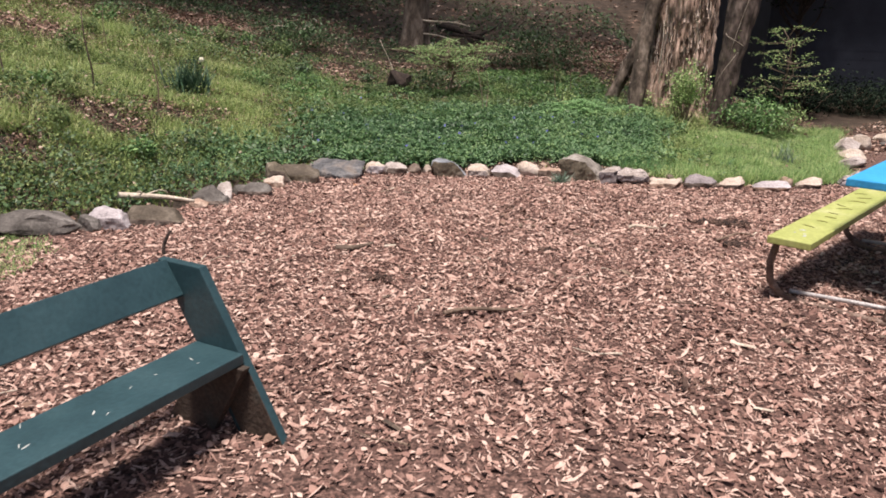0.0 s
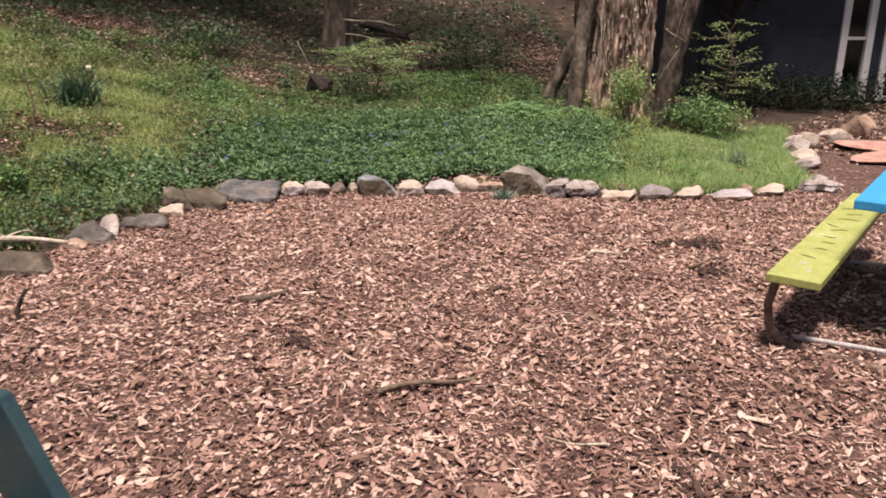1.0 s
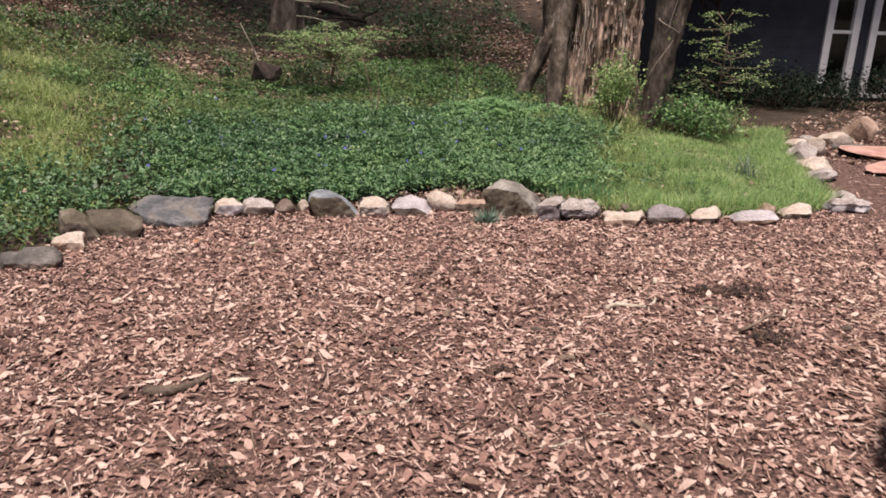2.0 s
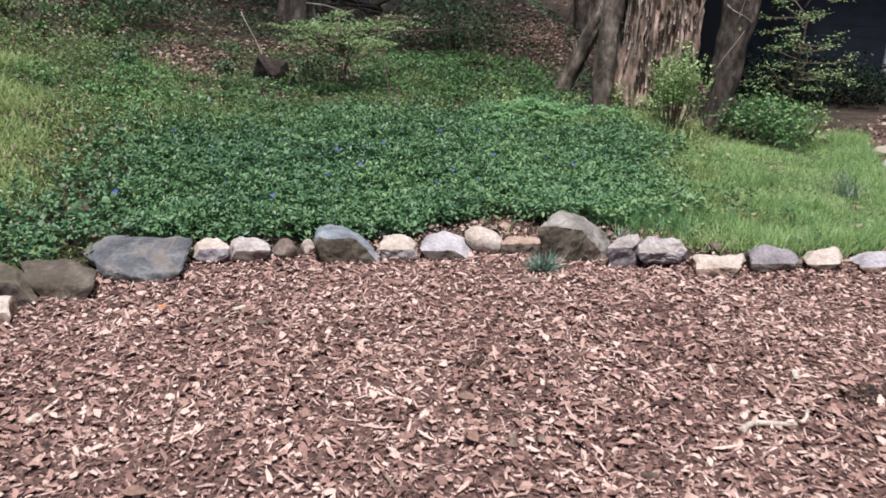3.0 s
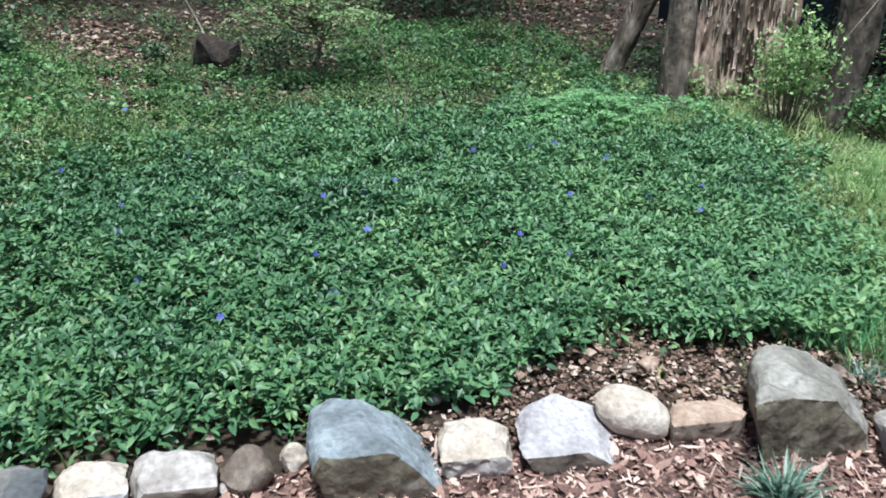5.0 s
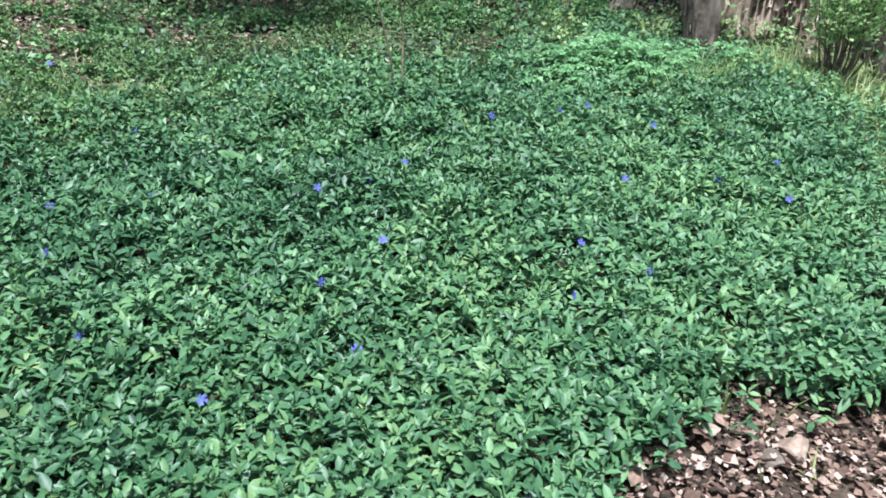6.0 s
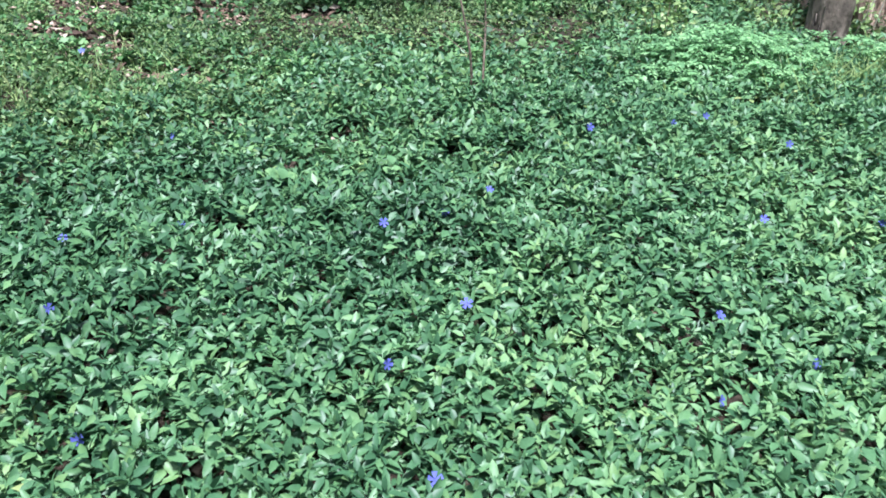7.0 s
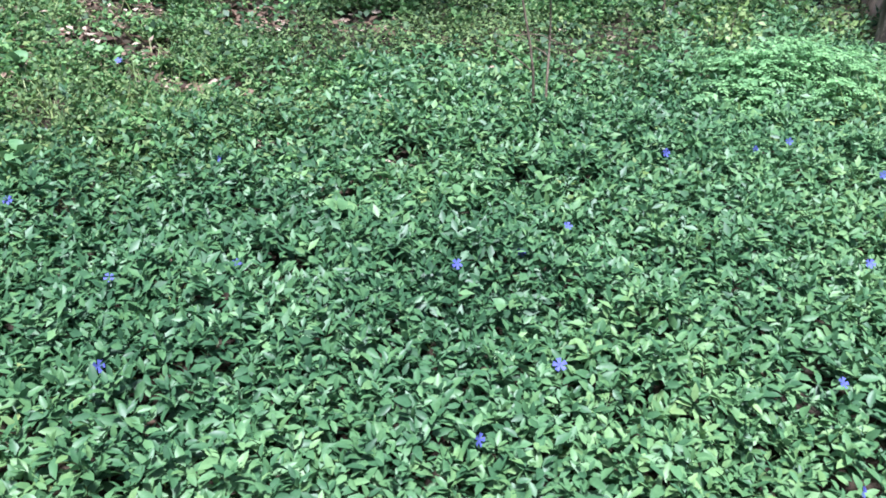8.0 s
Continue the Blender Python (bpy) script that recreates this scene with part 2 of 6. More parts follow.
def stone_material(name, a, b, c, rough=0.85, veins=None, stain=None):
    """Weathered stone: blotches, grain, thin mineral veins and darker lichen spots."""
    m = material(name, [(0.28, a), (0.5, b), (0.72, c)], rough, 6.0, bump=0.6, bump_scale=26, fine=0.30, fine_scale=55, detail=9)
    nt = m.node_tree
    bs = nt.nodes["Principled BSDF"]
    base = bs.inputs["Base Color"].links[0].from_socket
    tc = nt.nodes.new("ShaderNodeTexCoord")
    light = veins or tuple(min(0.8, v * 1.2 + 0.03) for v in c)
    for scale, stops, colour, amount, warp in ((4.6, [(0.455, (0, 0, 0)), (0.485, (1, 1, 1)), (0.515, (0, 0, 0))], light, 0.20 if veins else 0.0, 0.4),
                                               (11.0, [(0.60, (0, 0, 0)), (0.68, (1, 1, 1))], tuple(v * 0.6 for v in a), 0.6, 0.0),
                                               (2.6, [(0.46, (0, 0, 0)), (0.60, (1, 1, 1))], stain or a, 0.62 if stain else 0.0, 0.6)):
        n = nt.nodes.new("ShaderNodeTexNoise")
        n.inputs["Scale"].default_value = scale
        n.inputs["Detail"].default_value = 4
        n.inputs["Distortion"].default_value = warp
        nt.links.new(tc.outputs["Object"], n.inputs["Vector"])
        r = ramp(nt, stops)
        nt.links.new(n.outputs["Fac"], r.inputs[0])
        k = nt.nodes.new("ShaderNodeMath")
        k.operation = "MULTIPLY"
        nt.links.new(r.outputs[0], k.inputs[0])
        k.inputs[1].default_value = amount
        mx = nt.nodes.new("ShaderNodeMix")
        mx.data_type = "RGBA"
        nt.links.new(k.outputs[0], mx.inputs["Factor"])
        nt.links.new(base, mx.inputs[6])
        mx.inputs[7].default_value = (*colour, 1)
        base = mx.outputs[2]
    nt.links.new(base, bs.inputs["Base Color"])
    return m


S_WHITE = stone_material("white_quartz", (0.177, 0.147, 0.124), (0.391, 0.349, 0.324), (0.550, 0.515, 0.488))
S_LILAC = stone_material("pale_lilac_stone", (0.252, 0.228, 0.233), (0.426, 0.397, 0.407), (0.581, 0.552, 0.571))
S_TAN = stone_material("tan_stone", (0.200, 0.133, 0.095), (0.390, 0.281, 0.215), (0.560, 0.449, 0.367))
S_BROWN = stone_material("brown_stone", (0.09, 0.065, 0.05), (0.17, 0.13, 0.105), (0.28, 0.23, 0.19))
S_GREY = stone_material("blue_grey_stone", (0.115, 0.128, 0.140), (0.230, 0.256, 0.280), (0.370, 0.410, 0.435))
S_SLATE = stone_material("dark_grey_slab", (0.050, 0.046, 0.041), (0.118, 0.110, 0.100), (0.235, 0.222, 0.205))
S_MAUVE = stone_material("mauve_brown_stone", (0.11, 0.10, 0.10), (0.25, 0.225, 0.23), (0.42, 0.39, 0.40))
S_VEIN = stone_material("veined_blue_grey_slab", (0.051, 0.055, 0.059), (0.117, 0.122, 0.128), (0.216, 0.220, 0.220), veins=(0.40, 0.37, 0.33), stain=(0.20, 0.158, 0.120))
S_UMBER = stone_material("umber_stone", (0.045, 0.037, 0.027), (0.098, 0.081, 0.060), (0.205, 0.178, 0.142))
S_PALEGREY = stone_material("pale_grey_brown_stone", (0.13, 0.118, 0.10), (0.27, 0.25, 0.22), (0.42, 0.40, 0.365))
S_CREAM = stone_material("cream_stone", (0.330, 0.262, 0.205), (0.505, 0.430, 0.360), (0.640, 0.570, 0.500))
S_INK = stone_material("blue_black_piece", (0.012, 0.015, 0.025), (0.030, 0.036, 0.055), (0.07, 0.08, 0.11))
# Darker tone for fronts and undercuts: part soil stain, part shade put in.
S_FOOT = stone_material("earth_and_shade_stone", (0.060, 0.047, 0.038), (0.135, 0.108, 0.090), (0.230, 0.190, 0.160))
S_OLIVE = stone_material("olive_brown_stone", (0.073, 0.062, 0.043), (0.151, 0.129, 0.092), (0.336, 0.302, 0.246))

# pane: dark real glass
M_GLASS = bpy.data.materials.new("window_glass")
M_GLASS.use_nodes = True
gb = M_GLASS.node_tree.nodes["Principled BSDF"]
gb.inputs["Base Color"].default_value = (0.8, 0.85, 0.85, 1)
gb.inputs["Roughness"].default_value = 0.03
gb.inputs["Transmission Weight"].default_value = 1.0


# ---- shapes ----
def vnoise(x, y, scale, seed=0):
    """Smooth value noise in 0..1 for arrays."""
    x = np.asarray(x, float) * scale + 100.3 + seed * 17.17
    y = np.asarray(y, float) * scale + 51.7 + seed * 7.31
    xi, yi = np.floor(x), np.floor(y)
    fx, fy = x - xi, y - yi
    fx, fy = fx * fx * (3 - 2 * fx), fy * fy * (3 - 2 * fy)

    def hsh(a, b):
        v = np.sin(a * 127.1 + b * 311.7 + seed * 74.7) * 43758.5453
        return v - np.floor(v)
    return (hsh(xi, yi) * (1 - fx) + hsh(xi + 1, yi) * fx) * (1 - fy) + (hsh(xi, yi + 1) * (1 - fx) + hsh(xi + 1, yi + 1) * fx) * fy


def smooth(a, b, v):
    k = np.clip((v - a) / (b - a), 0, 1)
    return k * k * (3 - 2 * k)


# the edge of the planted bed: front stretch, then the stretch that turns up the path
FRONT = np.array([(-14, 0.9), (-8, 3.3), (-4.6, 4.6), (-3.1, 5.22), (-2.45, 5.58), (-2.08, 5.95), (-1.95, 6.42), (-1.70, 6.85), (-1.57, 7.12), (-1.40, 7.40),
                  (-1.10, 7.72), (-0.75, 7.86), (0, 7.87), (1.0, 7.89), (1.7, 7.72), (2.6, 7.56), (3.4, 7.56), (4.3, 7.90)])
SIDE = np.array([(4.3, 7.88), (4.75, 8.9), (5.15, 9.95), (5.5, 10.7), (6.4, 12.1), (7.2, 12.7), (8.3, 13.4), (9.5, 15.0)])
BED = np.vstack([FRONT, SIDE[1:], [(9.5, 160), (-160, 160), (-160, -20), (-40, -8)]])


def dist_line(x, y, line):
    d = np.full(np.shape(x), 1e9)
    for (ax, ay), (bx, by) in zip(line[:-1], line[1:]):
        ux, uy = bx - ax, by - ay
        k = np.clip(((x - ax) * ux + (y - ay) * uy) / (ux * ux + uy * uy), 0, 1)
        d = np.minimum(d, np.hypot(x - ax - k * ux, y - ay - k * uy))
    return d


def in_bed(x, y):
    inside = np.zeros(np.shape(x), bool)
    n = len(BED)
    for i in range(n):
        (ax, ay), (bx, by) = BED[i], BED[(i + 1) % n]
        if ay == by:
            continue
        hit = ((ay > y) != (by > y)) & (x < (bx - ax) * (y - ay) / (by - ay) + ax)
        inside ^= hit
    return inside


def depth_in_bed(x, y):
    x, y = np.asarray(x, float), np.asarray(y, float)
    d = np.minimum(dist_line(x, y, FRONT), dist_line(x, y, SIDE))
    return np.where(in_bed(x, y), d, -d)


def height(x, y):
    x, y = np.asarray(x, float), np.asarray(y, float)
    ins = in_bed(x, y)
    f, r = dist_line(x, y, FRONT), dist_line(x, y, SIDE)
    prof = np.interp(f, [0, 0.25, 1.3, 2, 3.7, 5.3, 7, 11, 14, 18, 25, 60, 160], [0.0, 0.03, 0.06, 0.10, 0.21, 0.36, 0.48, 0.75, 1.1, 1.65, 2.8, 9, 20])
    prof = prof + 0.19 * np.clip(-x - 1, 0, 7) * smooth(0, 2.5, f)
    prof = prof + (vnoise(x, y, 0.6, 3) - 0.5) * 0.10 * smooth(0.5, 4, f) + (vnoise(x, y, 2.2, 4) - 0.5) * 0.04 * smooth(0.2, 2, f)
    bed = prof * smooth(0.0, 2.2, r) * (1 - 0.85 * smooth(4.4, 6.0, x) * smooth(10.8, 12.5, y) * (1 - smooth(22, 30, y)))
    flat = (vnoise(x, y, 1.3, 1) - 0.5) * 0.030 + (vnoise(x, y, 4.0, 2) - 0.5) * 0.018
    flat = flat + 0.06 * np.exp(-((x - 2.4) ** 2 + (y - 4.7) ** 2) / 0.9)
    return np.where(ins, bed, flat * smooth(0, 0.3, np.minimum(f, r)))


def h1(x, y):
    return float(height(np.array([x]), np.array([y]))[0])


def mesh_arrays(name, verts, faces, mat, smooth_shade=False):
    """A mesh from numpy arrays: verts (n, 3), faces (m, k)."""
    me = bpy.data.meshes.new(name)
    n, (m, k) = len(verts), faces.shape
    me.vertices.add(n)
    me.vertices.foreach_set("co", np.ascontiguousarray(verts, np.float32).ravel())
    me.loops.add(m * k)
    me.loops.foreach_set("vertex_index", np.ascontiguousarray(faces, np.int32).ravel())
    me.polygons.add(m)
    me.polygons.foreach_set("loop_start", np.arange(0, m * k, k, dtype=np.int32))
    me.polygons.foreach_set("loop_total", np.full(m, k, np.int32))
    if smooth_shade:
        me.polygons.foreach_set("use_smooth", np.ones(m, bool))
    me.update(calc_edges=True)
    if mat:
        me.materials.append(mat)
    return me


def turns(yaw, tilt, roll):
    """Rotation matrices: roll about y, then tilt about x (lifts +y), then yaw about z."""
    cy, sy, ct, st, cr, sr = np.cos(yaw), np.sin(yaw), np.cos(tilt), np.sin(tilt), np.cos(roll), np.sin(roll)
    z, o = np.zeros_like(yaw), np.ones_like(yaw)
    A = np.stack([np.stack([cy, -sy, z], -1), np.stack([sy, cy, z], -1), np.stack([z, z, o], -1)], -2)
    B = np.stack([np.stack([o, z, z], -1), np.stack([z, ct, -st], -1), np.stack([z, st, ct], -1)], -2)
    C = np.stack([np.stack([cr, z, sr], -1), np.stack([z, o, z], -1), np.stack([-sr, z, cr], -1)], -2)
    return A @ B @ C


def scatter(tv, tf, pos, rot, size):
    """Copies of the template (tv, tf) at pos, turned by rot, sized (n,) or (n, 3)."""
    tv, tf = np.asarray(tv, float), np.asarray(tf, int)
    n = len(pos)
    size = np.asarray(size, float)
    if size.ndim == 1:
        size = np.repeat(size[:, None], 3, 1)
    v = np.einsum("nij,nkj->nki", rot, tv[None] * size[:, None, :]) + pos[:, None, :]
    f = (tf[None] + (np.arange(n) * len(tv))[:, None, None]).reshape(-1, tf.shape[1])
    return v.reshape(-1, 3), f


# templates: a folded pointed leaf, a plain leaf, a blade, a chip
LEAF = (np.array([(0, 0, 0), (0, 0.33, 0.03), (0, 0.68, 0.02), (0, 1, -0.08),
                  (-0.20, 0.22, 0.09), (-0.25, 0.52, 0.10), (-0.15, 0.82, 0.02), (0.20, 0.22, 0.09), (0.25, 0.52, 0.10), (0.15, 0.82, 0.02)]),
        np.array([(0, 1, 4), (4, 1, 5), (1, 2, 5), (5, 2, 6), (6, 2, 3), (0, 7, 1), (7, 8, 1), (8, 2, 1), (8, 9, 2), (9, 3, 2)]))
VINCA = (np.array([(0, 0, 0), (0, 0.5, 0.02), (0, 1, -0.08), (-0.20, 0.32, 0.08), (-0.16, 0.72, 0.05), (0.20, 0.32, 0.08), (0.16, 0.72, 0.05)]),
         np.array([(0, 1, 3), (3, 1, 4), (4, 1, 2), (0, 5, 1), (5, 6, 1), (6, 2, 1)]))
SIMPLE = (np.array([(0, 0, 0), (-0.3, 0.45, 0.06), (0, 0.5, 0), (0.3, 0.45, 0.06), (0, 1, -0.06)]), np.array([(0, 2, 1), (0, 3, 2), (1, 2, 4), (2, 3, 4)]))
LANCE = (SIMPLE[0] * np.array((0.72, 1, 1)), SIMPLE[1])
BLADE = (np.array([(-0.5, 0, 0), (0.5, 0, 0), (-0.35, 0.12, 0.5), (0.35, 0.12, 0.5), (0, 0.45, 1)]), np.array([(0, 1, 2), (1, 3, 2), (2, 3, 4)]))
FLAKE = (np.array([(-0.1, -0.5, -0.05), (0.25, -0.35, 0.06), (0.5, 0.1, 0.02), (0.15, 0.5, -0.08), (-0.3, 0.3, 0.10), (-0.45, -0.15, 0.03), (0.02, 0, 0.13)]),
         np.array([(0, 1, 6, 5), (1, 2, 3, 6), (5, 6, 3, 4)]))
SPLINTER = (np.array([(-0.5, -0.30, -0.3), (0.10, -0.5, 0.9), (0.5, -0.12, -0.3), (-0.30, 0.34, -0.3), (-0.05, 0.5, 0.6), (0.36, 0.22, -0.3)]), np.array([(0, 1, 4, 3), (1, 2, 5, 4)]))
CHIP = (np.array([(-0.5, -0.5, 0), (0.42, -0.5, 0), (0.5, 0.45, 0), (-0.3, 0.5, 0), (-0.42, -0.4, 1), (0.36, -0.46, 0.8), (0.4, 0.36, 1.1), (-0.26, 0.42, 0.7)]),
        np.array([(4, 5, 6, 7), (0, 1, 5, 4), (1, 2, 6, 5), (2, 3, 7, 6), (3, 0, 4, 7)]))


def stuff(name, parts, mat, label, category, parent=None):
    """One joined mesh of kind stuff out of (verts, faces) pairs."""
    vs, fs, o = [], [], 0
    for v, f in parts:
        vs.append(v)
        fs.append(f + o)
        o += len(v)
    ob = new(name, mesh_arrays(name, np.vstack(vs), np.vstack(fs), mat))
    if parent:
        ob.parent = parent
        if label:
            ob["label"] = label
        ob["kind"] = "stuff"
        return ob
    return tagged(ob, label, category, kind="stuff")


def part(name, bm, mat, parent, label=""):
    me = bpy.data.meshes.new(name)
    bm.to_mesh(me)
    bm.free()
    me.materials.append(mat)
    ob = new(name, me)
    ob.parent = parent
    if label:
        ob["label"] = label
    return ob


def thing(name, at, label, category, group="", rz=0.0):
    ob = new(name)
    ob.matrix_world = pose(*at, 0, 0, rz)
    return tagged(ob, label, category, group)


def box_bm(sx, sy, sz, m=Matrix.Identity(4), bevel=0.004):
    """A bevelled box with its centre at m."""
    bm = bmesh.new()
    bmesh.ops.create_cube(bm, size=1)
    bmesh.ops.scale(bm, vec=(sx, sy, sz), verts=bm.verts)
    if bevel:
        bmesh.ops.bevel(bm, geom=bm.edges[:], offset=bevel, segments=2, affect="EDGES", profile=0.6)
    bmesh.ops.transform(bm, matrix=m, verts=bm.verts)
    return bm


def prism_bm(outline, thick, m=Matrix.Identity(4), bevel=0.004):
    """An outline in (x, z), extruded along y by thick, centred."""
    bm = bmesh.new()
    a = [bm.verts.new((x, -thick / 2, z)) for x, z in outline]
    b = [bm.verts.new((x, thick / 2, z)) for x, z in outline]
    n = len(outline)
    bm.faces.new(a)
    bm.faces.new(b[::-1])
    for i in range(n):
        bm.faces.new((a[i], b[i], b[(i + 1) % n], a[(i + 1) % n]))
    bmesh.ops.recalc_face_normals(bm, faces=bm.faces)
    if bevel:
        bmesh.ops.bevel(bm, geom=bm.edges[:], offset=bevel, segments=2, affect="EDGES", profile=0.6)
    bmesh.ops.transform(bm, matrix=m, verts=bm.verts)
    return bm


def tube(points, radii, seg=8, wobble=0.0, ridge=0.0, ridges=13, seed=0, flare=0.0):
    """Verts and quads of a tapering tube along points; wobble roughens it, ridge cuts lengthwise grooves."""
    rng = np.random.default_rng(seed + 5)
    P = np.array(points, float)
    n = len(P)
    T = np.gradient(P, axis=0)
    T /= np.linalg.norm(T, axis=1)[:, None]
    ref = np.array((0.0, 0.0, 1.0)) if abs(T[0, 2]) < 0.8 else np.array((1.0, 0.0, 0.0))
    U = np.zeros((n, 3))
    for i in range(n):
        ref = ref - T[i] * ref.dot(T[i])
        ref = ref / np.linalg.norm(ref)
        U[i] = ref
    V = np.cross(T, U)
    a = np.linspace(0, 2 * math.pi, seg, endpoint=False)
    r = np.array(radii, float)[:, None] * np.ones((1, seg))
    k = np.linspace(0, 1, n)[:, None]
    if ridge:
        for j in range(4):
            w = ridges * (1 + 0.45 * j)
            r = r * (1 + ridge * (0.6 ** j) * np.abs(np.sin(0.5 * round(w) * a[None] * 1.0 + rng.uniform(0, 6) + 1.2 * np.sin(k * rng.uniform(6, 20) + a[None] * round(rng.uniform(1, 3))))))
    if flare:
        r = r * (1 + flare * np.exp(-k * 16) * (1 + 0.5 * np.sin(5 * a[None] + 1)))
    if wobble:
        r = r * (1 + wobble * rng.standard_normal((n, seg)) + 1.5 * wobble * np.repeat(rng.standard_normal((n // 4 + 1, seg)), 4, 0)[:n])
    v = P[:, None] + r[..., None] * (np.cos(a)[None, :, None] * U[:, None] + np.sin(a)[None, :, None] * V[:, None])
    idx = np.arange(n * seg).reshape(n, seg)
    nx = np.roll(idx, -1, 1)
    f = np.stack([idx[:-1], nx[:-1], nx[1:], idx[1:]], -1).reshape(-1, 4)
    v = v.reshape(-1, 3)
    caps = []
    for ring, c in ((idx[0][::-1], P[0]), (idx[-1], P[-1])):
        v = np.vstack([v, c])
        q = len(v) - 1
        caps += [(ring[i], ring[(i + 1) % seg], q, q) for i in range(seg)]
    return v, f, np.array(caps)


def tube_mesh(name, tubes, mat, smooth_shade=True):
    vs, fs, o = [], [], 0
    for v, f, c in tubes:
        vs.append(v)
        fs += [tuple(q) for q in (f + o).tolist()] + [tuple(q[:3]) for q in (c + o).tolist()]
        o += len(v)
    me = bpy.data.meshes.new(name)
    me.from_pydata(np.vstack(vs).tolist(), [], fs)
    if smooth_shade:
        me.polygons.foreach_set("use_smooth", np.ones(len(fs), bool))
    me.materials.append(mat)
    me.update()
    return me


def bent(a, b, n, bow, seed):
    """n points from a to b, wandering by bow."""
    rng = np.random.default_rng(seed)
    a, b = np.array(a, float), np.array(b, float)
    k = np.linspace(0, 1, n)[:, None]
    w1, w2 = rng.standard_normal(3) * bow, rng.standard_normal(3) * bow * 0.5
    return a + (b - a) * k + w1 * np.sin(k * math.pi) + w2 * np.sin(k * 2 * math.pi)


# ---- ground ----
def axis_steps(lo, hi, fine_lo, fine_hi, step):
    fine = np.arange(fine_lo, fine_hi + step / 2, step)
    left = fine_lo - np.geomspace(step * 2, fine_lo - lo, 26)[::-1]
    right = fine_hi + np.geomspace(step * 2, hi - fine_hi, 26)
    return np.concatenate([left, fine, right])


def sheet(name, xs, ys, lift, mat, label, category, keep=None):
    X, Y = np.meshgrid(xs, ys)
    Z = height(X, Y) + lift
    v = np.stack([X, Y, Z], -1).reshape(-1, 3)
    nx = len(xs)
    i = np.arange((len(ys) - 1) * (nx - 1))
    a = i // (nx - 1) * nx + i % (nx - 1)
    f = np.stack([a, a + 1, a + 1 + nx, a + nx], -1)
    if keep is not None:
        c = v[f].mean(1)
        f = f[keep(c[:, 0], c[:, 1])]
    ob = new(name, mesh_arrays(name, v, f, mat, True))
    return tagged(ob, label, category, kind="structure")


sheet("ground", axis_steps(-220, 220, -7, 9.5, 0.14), axis_steps(-220, 220, 0.6, 20, 0.14), -0.02, M_SOIL,
      "brown woodland soil rising to a wooded hillside", "ground")
def in_mulch(x, y):
    """The play area: a rounded clearing before the bed, running out into the path."""
    edge = 0.35 * (vnoise(x, y, 0.7, 9) - 0.5) + 0.12 * (vnoise(x, y, 2.5, 10) - 0.5)
    area = ((x - 0.4) / 6.6) ** 2 + ((y - 2.3) / 7.4) ** 2 + edge < 1
    path = ((x - 5.9) / 2.3) ** 2 + ((y - 9.3) / 3.1) ** 2 + edge < 1
    return (depth_in_bed(x, y) < 0.06) & (area | path)


sheet("mulch_bed", np.arange(-7.5, 8.8, 0.09), np.arange(-6.5, 12.8, 0.09), 0.0, M_MULCH, "level play area covered in shredded wood mulch", "ground",
      keep=in_mulch)

